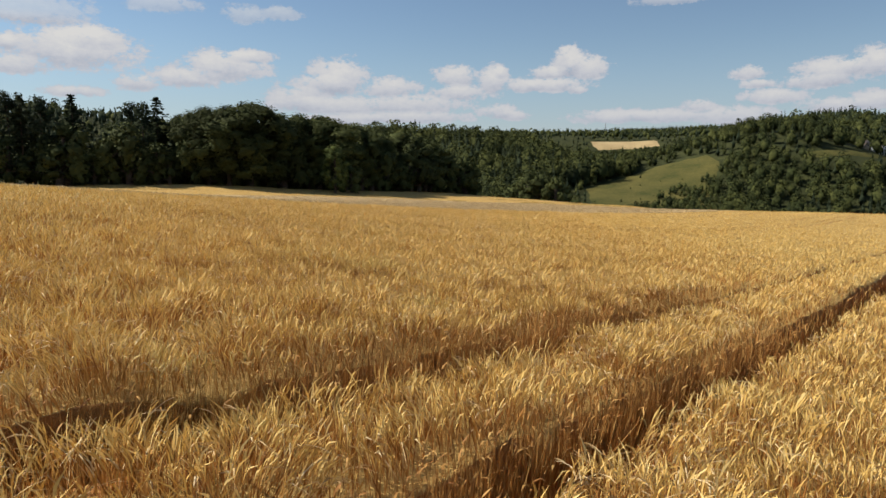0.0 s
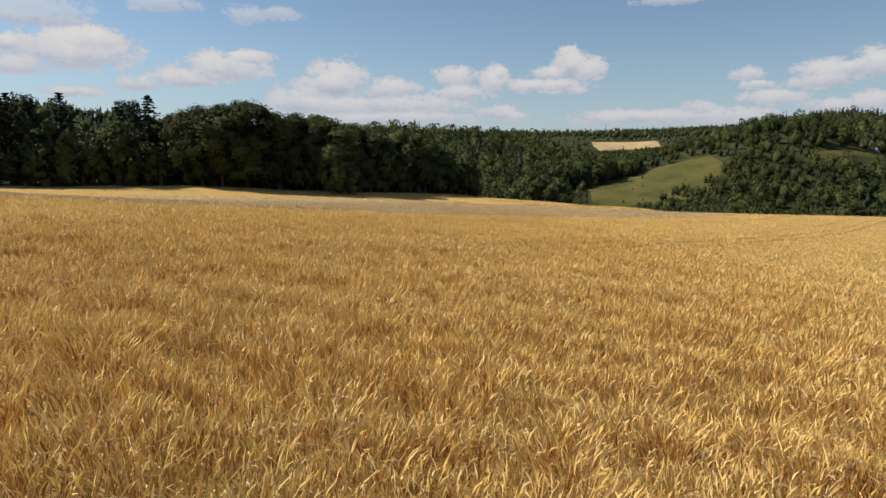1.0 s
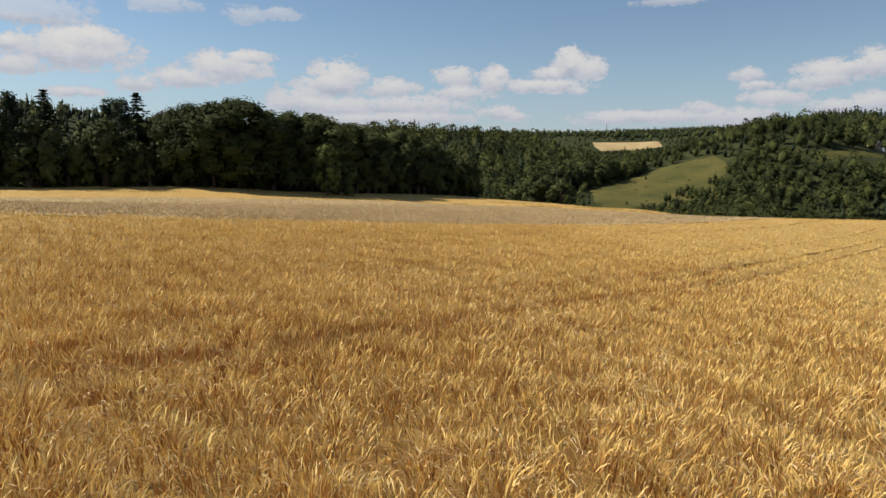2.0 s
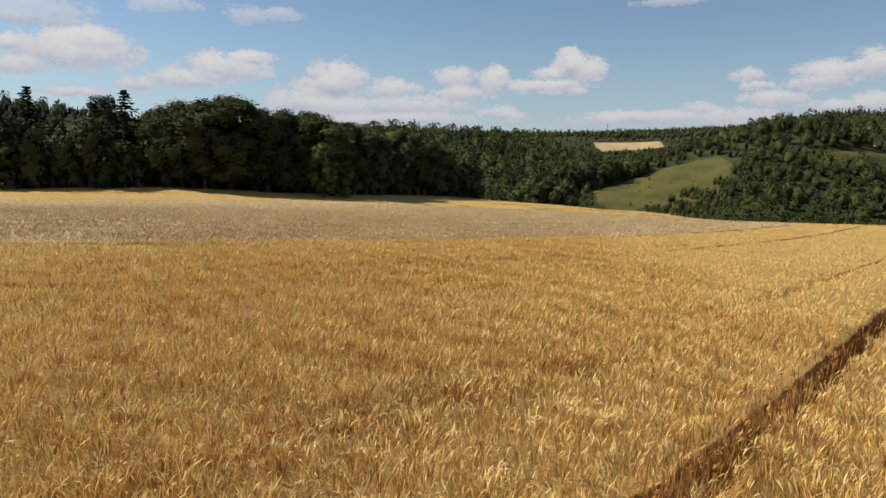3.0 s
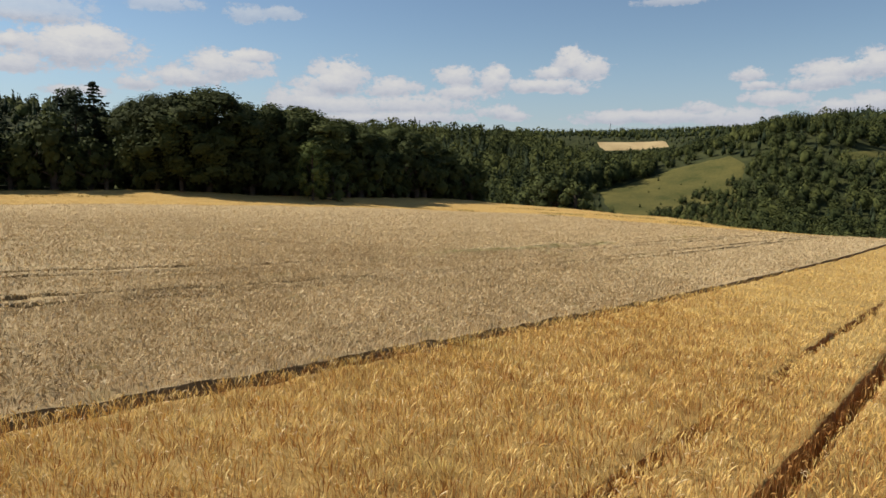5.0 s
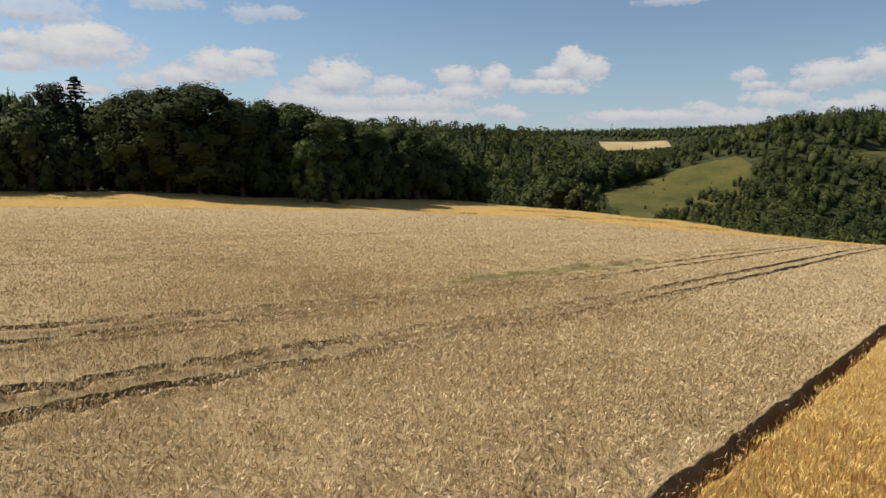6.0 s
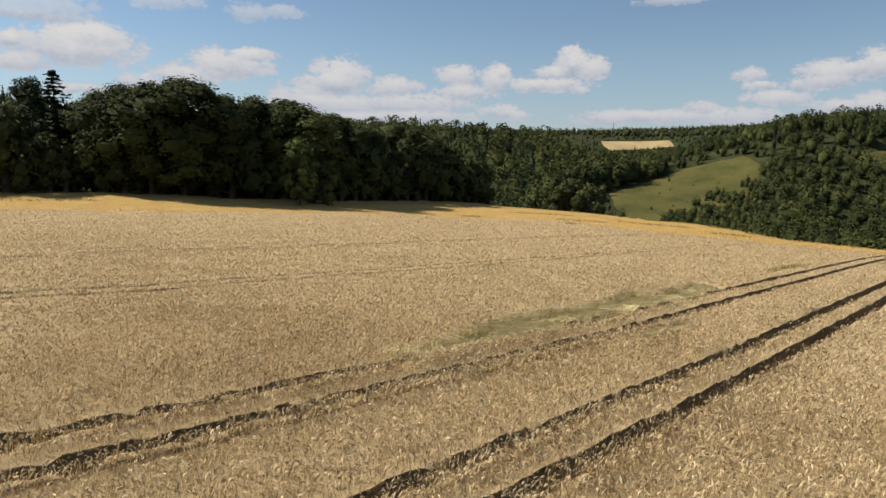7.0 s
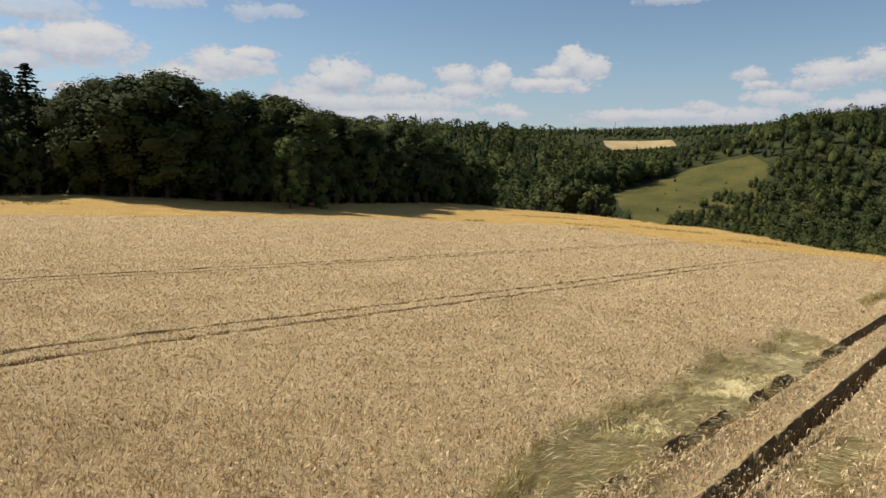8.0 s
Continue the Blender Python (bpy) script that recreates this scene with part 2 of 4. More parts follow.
def edge_distance(x, y, ring):
    """Signed distance to a ring of corners, positive outside."""
    best, inside = np.full(np.shape(x), 1e9), np.zeros(np.shape(x), bool)
    for (ax, ay), (bx, by) in zip(ring, ring[1:] + ring[:1]):
        dx, dy = bx - ax, by - ay
        u = np.clip(((x - ax) * dx + (y - ay) * dy) / (dx * dx + dy * dy), 0, 1)
        best = np.minimum(best, np.hypot(x - ax - u * dx, y - ay - u * dy))
        cross = (ay > y) != (by > y)
        inside ^= cross & (x < (bx - ax) * (y - ay) / ((by - ay) or 1e-9) + ax)
    return np.where(inside, -best, best)


HILLS = [(266, 468, 32, 45, -8.5), (230, 1540, 110, 100, 26), (-20, 880, 190, 190, 64), (340, 690, 95, 105, 67), (480, 720, 130, 120, 5), (780, 1300, 230, 260, 106), (345, 1570, 190, 110, 37), (-560, 950, 210, 200, 110), (350, 2350, 1000, 480, 85), (-900, 2300, 700, 500, 110), (1500, 2200, 700, 500, 110), (-260, 420, 100, 120, 36), (-400, -700, 600, 400, 30)]


def land(x, y):
    """Ground height everywhere."""
    far = np.full(np.shape(x), -46.0)
    for cx, cy, sx, sy, a in HILLS:
        far = far + a * np.exp(-0.5 * (((x - cx) / sx) ** 2 + ((y - cy) / sy) ** 2))
    far = far + 60 * smooth(np.hypot(x, y - 200), 2600, 4500)
    d = edge_distance(x, y, FIELD)
    reach = np.where(x < -20, 160.0, 62.0)
    k = np.clip((d - 1) / reach, 0, 1)
    k = k * k * (3 - 2 * k)
    return (field_top(x, y) - CROP) * (1 - k) + far * k


def mesh_of(name, verts, faces, mats, which=None, smooth_shade=False, normals=None):
    """A mesh from arrays; faces all with the same number of corners."""
    me = bpy.data.meshes.new(name)
    verts, faces = np.asarray(verts, np.float32), np.asarray(faces, np.int32)
    me.vertices.add(len(verts))
    me.vertices.foreach_set("co", verts.ravel())
    n = faces.shape[1]
    me.loops.add(faces.size)
    me.loops.foreach_set("vertex_index", faces.ravel())
    me.polygons.add(len(faces))
    me.polygons.foreach_set("loop_start", np.arange(0, faces.size, n, dtype=np.int32))
    if which is not None:
        me.polygons.foreach_set("material_index", np.asarray(which, np.int32))
    for m in mats:
        me.materials.append(m)
    me.update(calc_edges=True)
    if smooth_shade:
        me.polygons.foreach_set("use_smooth", np.ones(len(faces), bool))
    if normals is not None:
        me.normals_split_custom_set_from_vertices(np.asarray(normals, np.float32))
    return me


def grid_faces(rows, cols):
    i = (np.arange(rows - 1)[:, None] * cols + np.arange(cols - 1)[None, :]).ravel()
    return np.stack([i, i + 1, i + cols + 1, i + cols], 1)


def spread(near, far, first, growth):
    """Steps from 0 to far, even up to near and then growing."""
    out, step = [0.0], first
    while out[-1] < far:
        if out[-1] > near:
            step *= growth
        out.append(out[-1] + step)
    return np.array(out)


def build_ground():
    a = spread(150, 4600, 5.0, 1.08)
    xs = np.concatenate([-a[:0:-1], a])
    f = spread(450, 4700, 5.0, 1.08)
    b = spread(60, 2500, 5.0, 1.25)
    ys = np.concatenate([-b[:0:-1], f])
    gx, gy = np.meshgrid(xs, ys)
    gz = land(gx, gy)
    v = np.stack([gx, gy, gz], -1).reshape(-1, 3)
    me = mesh_of("ground", v, grid_faces(len(ys), len(xs)), [EARTH, SOIL], smooth_shade=True)
    c = v[grid_faces(len(ys), len(xs))].mean(1)
    me.polygons.foreach_set("material_index", (edge_distance(c[:, 0], c[:, 1], FIELD) < -2).astype(np.int32))
    tagged(new("ground", me), "rolling farmland with dry soil and grassy hills", "ground", kind="structure")


build_ground()


def sheet(name, label, ring, step, lift, mat, category):
    """A piece of land cover that follows the ground inside a ring."""
    xs = np.arange(min(p[0] for p in ring), max(p[0] for p in ring) + step, step)
    ys = np.arange(min(p[1] for p in ring), max(p[1] for p in ring) + step, step)
    gx, gy = np.meshgrid(xs, ys)
    d = edge_distance(gx, gy, ring)
    gz = land(gx, gy) + np.where(d < 0, lift, lift - 0.4 * d)
    me = mesh_of(name, np.stack([gx, gy, gz], -1).reshape(-1, 3), grid_faces(len(ys), len(xs)), [mat], smooth_shade=True)
    tagged(new(name, me), label, category, kind="structure")


MEADOW_RING = [(122, 560), (130, 618), (165, 646), (208, 668), (250, 655), (252, 628), (238, 600), (218, 560), (203, 510), (192, 470), (182, 440), (114, 440), (117, 500)]
sheet("meadow", "sunlit dry grass meadow on the opposite hillside", MEADOW_RING, 5, 0.4, MEADOW, "meadow")
FAR_WHEAT = grass("far_ripe_grain", (0.36, 0.26, 0.125), (0.48, 0.36, 0.185))
sheet("distant_field", "pale ripe grain field beyond the wooded valley", [(322, 1436), (450, 1432), (455, 1490), (318, 1490)], 8, 1.0, FAR_WHEAT, "field")
sheet("clearing", "narrow sunlit grass clearing on the hillside", [(318, 598), (395, 612), (402, 624), (320, 608)], 4, 0.4, MEADOW, "meadow")

# ---------------------------------------------------------------- crop


def along(x, w):
    """y of the drill row w at x: rows and wheel tracks run side by side across the field."""
    return w + (1.31 - 0.0019 * w) * x


def row_of(x, y):
    return (y - 1.31 * x) / (1 - 0.0019 * x)


# wheel tracks: row of the middle, half width (in rows), depth left standing (0: bare)
TRACKS = [(3.05, 0.50, 0.0), (6.05, 0.62, 0.0), (27.75, 0.30, 0.0), (30.75, 0.32, 0.0), (36.4, 0.26, 0.1), (53.9, 0.25, 0.0), (57.0, 0.16, 0.5),
          (85.3, 0.42, 0.0), (87.9, 0.40, 0.0), (95.6, 0.40, 0.0), (98.5, 0.36, 0.0), (127.9, 0.22, 0.80), (130.6, 0.22, 0.80),
          (161.0, 0.26, 0.55), (163.6, 0.26, 0.6), (-22.0, 0.3, 0.1), (-19.2, 0.3, 0.1)]
# where a track lies open, from x to x, and how much of it the crop has closed again before and past a turn at x
OPEN = {6.05: (-30, 8.5, 0.0, 0.10, 3.0), 27.75: (-3.5, 15, 0.22, 0.45, 2.0), 30.75: (-3.0, 17, 0.62, 0.10, 2.2), 36.4: (-2.2, 0.6, 0.4, 0.4, 0.0), 53.9: (-2.6, 70, 0.05, 0.12, 6.0), 57.0: (-1.0, 22, 0.5, 0.6, 5.0)}
BORDER = (68.32, 68.98)               # furrow between the barley and the wheat
PALE = [(-320, -120), (-320, 120), (-150, 170), (-77, 214), (-47, 229), (-26, 243), (2, 262), (20, 266), (34, 250), (42, 200), (50, 188), (57, 174), (70, 150), (-320, -360)]


def wobble(x, y, k=1.0):
    return np.sin(x * 0.9 * k + 1.3 * np.sin(y * 0.31 * k)) * 0.5 + np.sin(y * 1.7 * k + x * 0.6 * k + 2.0) * 0.5


def grain(x, y, cell, seed=0):
    """Smooth random values from 0 to 1 over the plan, about one cell across."""
    u, v = x / cell + 17.3 * seed, y / cell - 9.1 * seed
    i, j = np.floor(u), np.floor(v)

    def corner(a, b):
        h = np.sin(a * 127.1 + b * 311.7 + seed * 74.7) * 43758.5453
        return h - np.floor(h)
    fu, fv = u - i, v - j
    fu, fv = fu * fu * (3 - 2 * fu), fv * fv * (3 - 2 * fv)
    return (corner(i, j) * (1 - fu) + corner(i + 1, j) * fu) * (1 - fv) + (corner(i, j + 1) * (1 - fu) + corner(i + 1, j + 1) * fu) * fv


def is_wheat(x, y):
    w = row_of(x, y)
    return (w > 68.6) & (edge_distance(x, y, PALE) + 1.5 * wobble(x, y, 0.2) < 0)


def lodged(x, y):
    """1 where the wheat lies flat."""
    w = row_of(x, y) + 0.35 * wobble(x, y, 1.1)
    mid = smooth(x, -4.5, -1.0) * (1 - smooth(x, 15.5, 18.0))
    wide = 100.6 + 2.2 * smooth(x, -3, 6) + 0.7 * np.sin(x * 0.8)
    a = mid * smooth(w, 98.9, 99.3) * (1 - smooth(w, wide, wide + 0.5))
    b = smooth(x, 26.5, 27.3) * (1 - smooth(x, 33.5, 35)) * smooth(w, 101.2, 101.6) * (1 - smooth(w, 102.4, 102.9))
    c = smooth(x, 7.0, 7.5) * (1 - smooth(x, 10, 10.7)) * smooth(w, 93.0, 93.3) * (1 - smooth(w, 93.7, 94.0))
    return np.maximum(np.maximum(a, b), 0.6 * c)


def standing(x, y):
    """Height of the crop at a place, 0 in the tracks and outside the field."""
    w = row_of(x, y)
    h = np.full(np.shape(x), CROP)
    jag = np.where(w < 68, 0.55, 0.45) * (0.26 * (grain(x, y, 0.45, 1) - 0.5) + 0.20 * (grain(x, y, 0.16, 2) - 0.5) + 0.18 * (grain(x, y, 1.6, 3) - 0.5))
    for mid, half, left in TRACKS:
        if mid > 68:
            inside = is_wheat(x, y)
        else:
            inside = np.ones(np.shape(x), bool)
        k = smooth(np.abs(w - mid) + jag, half, half + 0.10)
        if mid in OPEN:
            lo, hi, before, past, turn = OPEN[mid]
            shut = before + (past - before) * smooth(x, turn - 0.8, turn + 0.8)
            k = np.maximum(k, 0.75 * smooth(grain(x, 0 * x + mid, 0.8, 5) + shut, 0.90, 1.10))
            k = np.maximum(k, 0.9 * np.maximum(1 - smooth(x + 2 * grain(x, y, 0.7, 6), lo, lo + 2), smooth(x + 2 * grain(x, y, 0.7, 6), hi - 0.2 * abs(hi), hi)))
        h = np.where(inside, np.minimum(h, CROP * (left + (1 - left) * k)), h)
    k = np.maximum(1 - smooth(w + jag, BORDER[0] - 0.1, BORDER[0]), smooth(w + jag, BORDER[1] - 0.1, BORDER[1]))
    h = np.minimum(h, CROP * np.maximum(k, smooth(x, 52, 60)))
    h = h * (1 - 0.55 * lodged(x, y))
    d = edge_distance(x, y, FIELD)
    return h * (1 - smooth(d, -1.2, -0.2))


def nearness(x, y):
    """How near the walk passes a place, in metres: the crop is drawn finer along its lane."""
    ahead = np.maximum(2.1 * (1.45 + 0.052 * np.maximum(y, 0)), y - 86)
    return np.maximum(ahead, np.abs(x + 0.01 * y) * 1.45)


def build_stand():
    """The mass of stems below the ears, cut by the tracks."""
    ws = list(np.arange(-60, 150, 0.9)) + list(150 + spread(5, 460, 1.0, 1.03)) + list(-60 - spread(5, 330, 1.5, 1.1)[1:])
    for mid, half, left in TRACKS:
        ws = [w for w in ws if abs(w - mid) > half + 0.25] + [mid + s * (half + e) for s in (-1, 1) for e in (-0.12, -0.02, 0.05, 0.13, 0.3)] + [mid]
    ws = [w for w in ws if not BORDER[0] - 0.3 < w < BORDER[1] + 0.3]
    ws = sorted(ws + [b + e for b in BORDER for e in (-0.25, -0.12, -0.05, 0.02, 0.1, 0.25)] + [68.6])
    a = spread(9, 320, 0.22, 1.05)
    xs = np.concatenate([-a[:0:-1], a[a < 170]])
    gw, gx = np.meshgrid(np.array(ws), xs, indexing="ij")
    gy = along(gx, gw)
    h = standing(gx, gy)
    gap = np.full(gx.shape, 9.0)
    for mid, half, left in TRACKS + [(68.6, 0.39, 0.0)]:
        if left < 0.3:
            gap = np.minimum(gap, np.abs(gw - mid) - half)
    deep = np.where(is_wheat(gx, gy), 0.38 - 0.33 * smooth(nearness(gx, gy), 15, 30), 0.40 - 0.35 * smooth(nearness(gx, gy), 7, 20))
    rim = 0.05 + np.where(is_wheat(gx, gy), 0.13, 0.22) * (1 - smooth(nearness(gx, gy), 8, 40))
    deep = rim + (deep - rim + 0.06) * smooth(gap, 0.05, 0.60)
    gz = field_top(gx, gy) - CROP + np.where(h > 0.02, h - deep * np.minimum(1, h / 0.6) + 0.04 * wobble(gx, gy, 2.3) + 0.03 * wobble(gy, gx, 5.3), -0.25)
    out = (edge_distance(gx, gy, FIELD) > 0)
    gz = np.where(out, land(gx, gy) - 0.6, gz)
    faces = grid_faces(len(ws), len(xs))
    v = np.stack([gx, gy, gz], -1).reshape(-1, 3)
    c = v[faces].mean(1)
    keep = (edge_distance(c[:, 0], c[:, 1], FIELD) < 6) & (c[:, 1] > -60)
    faces, c = faces[keep], c[keep]
    used = np.unique(faces)
    back = np.zeros(len(v), np.int64)
    back[used] = np.arange(len(used))
    pale = is_wheat(c[:, 0], c[:, 1])
    # steep faces, the walls of tracks and furrow, get the stem colour with painted shade
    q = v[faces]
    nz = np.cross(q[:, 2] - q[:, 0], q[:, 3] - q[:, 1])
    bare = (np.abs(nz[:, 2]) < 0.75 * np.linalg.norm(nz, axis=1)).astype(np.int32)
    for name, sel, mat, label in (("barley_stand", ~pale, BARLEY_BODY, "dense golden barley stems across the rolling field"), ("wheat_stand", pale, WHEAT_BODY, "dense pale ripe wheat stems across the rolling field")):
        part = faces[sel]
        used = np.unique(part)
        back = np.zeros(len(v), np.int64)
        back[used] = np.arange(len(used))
        me = mesh_of(name, v[used], back[part], [mat, SHADED_WHEAT_STEMS if mat == WHEAT_BODY else SHADED_STEMS], bare[sel], smooth_shade=False)
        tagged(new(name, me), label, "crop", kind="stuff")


build_stand()


def scatter(density, box, top, seed):
    """Points in a box, kept with a chance that follows density(x, y) per square metre."""
    rng = np.random.default_rng(seed)
    x0, x1, y0, y1 = box
    n = int((x1 - x0) * (y1 - y0) * top)
    x, y = rng.uniform(x0, x1, n), rng.uniform(y0, y1, n)
    ok = np.abs(x + 0.01 * y) < 0.70 * y + 1.5
    x, y = x[ok], y[ok]
    keep = rng.uniform(0, top, len(x)) < density(x, y)
    return x[keep], y[keep]


def unit(v):
    return v / (np.linalg.norm(v, axis=1)[:, None] + 1e-9)


class Heap:
    """Gathers pieces of one mesh."""

    def __init__(self):
        self.v, self.f, self.n = [], [], 0

    def add(self, verts, pattern):
        """verts: pieces x corners x 3; pattern: triangles of one piece."""
        k = verts.shape[1]
        self.v.append(verts.reshape(-1, 3))
        self.f.append((self.n + np.arange(len(verts))[:, None, None] * k + np.array(pattern)[None]).reshape(-1, 3))
        self.n += verts.size // 3

    def mesh(self, name, mats):
        return mesh_of(name, np.concatenate(self.v), np.concatenate(self.f), mats)


def blade(heap, base, mid, tip, width, rng):
    """A slim leaf or stalk through three points, widest at the middle."""
    n = len(base)
    a = rng.uniform(0, 2 * np.pi, n)
    o = unit(np.cross(tip - base, np.stack([np.cos(a), np.sin(a), 0.25 * np.cos(3 * a)], 1))) * (width * 0.5)[:, None]
    heap.add(np.stack([base, mid - o, mid + o, tip], 1), [(0, 1, 2), (1, 3, 2)])


def nodding_ear(heap, base, up, side, length, width, nod, rng):
    """A plump three-sided ear that bows over."""
    n = len(base)
    p0, p1 = base, base + (up * np.cos(nod * 0.45)[:, None] + side * np.sin(nod * 0.45)[:, None]) * (length * 0.5)[:, None]
    p2 = p1 + (up * np.cos(nod)[:, None] + side * np.sin(nod)[:, None]) * (length * 0.5)[:, None]
    across = unit(np.cross(up, side))
    roll = rng.uniform(0, 2, n)
    rings = []
    for p, k in ((p0, 0.4), (p1, 1.0), (p2, 0.2)):
        for j in range(3):
            t = (roll + j * 2.094)[:, None]
            rings.append(p + (across * np.cos(t) + (side * 0.8 + up * 0.4) * np.sin(t)) * (width * 0.5 * k)[:, None])
    f = []
    for k in (0, 3):
        for j in range(3):
            a, b = k + j, k + (j + 1) % 3
            f += [(a, b, b + 3), (a, b + 3, a + 3)]
    heap.add(np.stack(rings, 1), f)
    return p1, p2


def bowed_ear(heap, base, up, side, length, width, nod, rng):
    """A flatter ear of four faces for the middle distance."""
    n = len(base)
    a = base + (up * np.cos(nod * 0.3)[:, None] + side * np.sin(nod * 0.3)[:, None]) * (length * 0.38)[:, None]
    b = a + (up * np.cos(nod * 0.7)[:, None] + side * np.sin(nod * 0.7)[:, None]) * (length * 0.34)[:, None]
    c = b + (up * np.cos(nod)[:, None] + side * np.sin(nod)[:, None]) * (length * 0.28)[:, None]
    t = rng.uniform(-0.9, 0.9, n)[:, None]
    o = (unit(np.cross(up, side)) * np.cos(t) + side * np.sin(t)) * (width * 0.5)[:, None]
    heap.add(np.stack([base, a - o, a + o, b - o * 0.85, b + o * 0.85, c], 1), [(0, 1, 2), (1, 3, 2), (2, 3, 4), (3, 5, 4)])


def frame_of(n, lean, rng, heading=0.5, where=None):
    """Random leaning directions: up along the stalk, and the side it bows to."""
    az = rng.normal(heading, 1.4, n)
    if where is not None:
        x, y = where
        az = heading + 2.2 * wobble(x, y, 1.7) + rng.normal(0, 0.8, n)
        lean = lean + 0.12 * np.abs(wobble(y, x, 1.1))
    up = np.stack([np.sin(lean) * np.cos(az), np.sin(lean) * np.sin(az), np.cos(lean)], 1)
    a2 = az + rng.normal(0, 0.6, n)
    side = np.stack([np.cos(a2), np.sin(a2), np.zeros(n)], 1)
    return up, unit(side - up * (side * up).sum(1)[:, None])


def crop_points(wheat, density, power, near, far, box, top, seed):
    def wish(x, y):
        d = nearness(x, y)
        ok = (d >= near) & (d < far) & (is_wheat(x, y) == wheat) & (edge_distance(x, y, FIELD) < -0.6) & (y > 1.0)
        return np.where(ok, density * (3 / d) ** power, 0)
    x, y = scatter(wish, box, top, seed)
    return x, y, standing(x, y), lodged(x, y), nearness(x, y), field_top(x, y) - CROP


BOXES = ((0, 8, (-7, 7, 1, 50)), (8, 20, (-15, 15, 1, 112)), (20, 320, (-190, 125, 0, 362)))


def tuft(x, y):
    """Stalks stand in uneven tufts: a height that varies over a hand's width."""
    return 0.20 * (grain(x, y, 0.42, 7) - 0.5) + 0.13 * (grain(x, y, 0.15, 8) - 0.5) + 0.12 * (grain(x, y, 1.7, 9) - 0.5)


def fan(x, y, cell, seed):
    """Slope of a tuft at a place: stalks lean out from the tuft's middle."""
    e = 0.12 * cell
    return np.stack([grain(x - e, y, cell, seed) - grain(x + e, y, cell, seed), grain(x, y - e, cell, seed) - grain(x, y + e, cell, seed)], 1)


def build_barley():
    straws, stems, ears, rng = Heap(), Heap(), Heap(), np.random.default_rng(31)
    for k, (near, far, box) in enumerate(BOXES):
        x, y, h, lie, d, z0 = crop_points(False, 940, 1.38, near, far, box, 940 * (3 / max(near, 3.0)) ** 1.35, 40 + k)
        keep = (np.minimum(standing(x, y + 0.1), standing(x, y - 0.1)) > 0.35) & (rng.uniform(0, 1, len(x)) < 0.55 + 0.7 * grain(x, y, 0.42, 7))
        x, y, h, d, z0 = x[keep], y[keep], h[keep], d[keep], z0[keep]
        n, g = len(x), (d / 3.4) ** 0.5
        out = fan(x, y, 0.42, 7) * 1.3 + rng.normal(0, 0.19, (n, 2)) + np.array([0.03, -0.02])
        up = unit(np.concatenate([out, np.ones((n, 1))], 1))
        a = rng.normal(0, 0.9, n) + np.arctan2(out[:, 1], out[:, 0])
        side = np.stack([np.cos(a), np.sin(a), np.zeros(n)], 1)
        top = np.stack([x, y, z0 + h - 0.07 + tuft(x, y) + rng.normal(0, 0.03, n)], 1)
        tip = top + (up * rng.uniform(0.05, 0.13, n)[:, None] + side * rng.uniform(0.0, 0.09, n)[:, None]) * (g ** 0.3)[:, None]
        blade(straws, top - up * 0.05, top + (tip - top) * 0.35 + up * 0.015, tip, 0.0092 * g ** 0.85 * rng.uniform(0.6, 1.4, n), rng)
        p = rng.uniform(0, 1, n) < (0.75 if near < 20 else 0.2)
        base = top - up * rng.uniform(0.20, 0.42, n)[:, None]
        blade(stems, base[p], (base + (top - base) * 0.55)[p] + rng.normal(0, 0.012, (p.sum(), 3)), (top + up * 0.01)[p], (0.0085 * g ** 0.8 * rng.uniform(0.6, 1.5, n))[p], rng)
        if near < 20:
            ripe = smooth(grain(x, y, 2.2, 11), 0.35, 0.75)
            p = rng.uniform(0, 1, n) < (0.06 + 0.13 * ripe) * (1.0 if near < 8 else 0.7)
            m = p.sum()
            u, w, q = up[p], side[p], g[p]
            if near < 8:
                a, b = nodding_ear(ears, top[p] - u * 0.02, u, w, rng.uniform(0.08, 0.12, m) * q ** 0.6, 0.011 * q ** 0.9 * rng.uniform(0.8, 1.2, m), rng.uniform(1.0, 2.7, m), rng)
                e = unit(b - a)
                for k2 in range(2):
                    f = unit(e + rng.normal(0, 0.16, (m, 3)))
                    blade(ears, b - e * 0.04, b + f * 0.04, b + f * 0.11 * q[:, None] ** 0.6 - np.array([0, 0, 0.02]), 0.005 * q, rng)
            else:
                bowed_ear(ears, top[p] - u * 0.02, u, w, rng.uniform(0.11, 0.16, m) * q ** 0.4, 0.011 * q ** 0.9, rng.uniform(1.0, 2.6, m), rng)
    tagged(new("barley_tops", straws.mesh("barley_tops", [BARLEY])), "golden barley tops and awns in uneven tufts over the field", "crop", kind="stuff")
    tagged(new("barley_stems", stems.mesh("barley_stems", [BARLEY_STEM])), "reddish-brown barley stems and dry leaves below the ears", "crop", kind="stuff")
    tagged(new("barley_ears", ears.mesh("barley_ears", [BARLEY_EAR])), "bleached nodding barley ears among the golden stalks", "crop", kind="stuff")


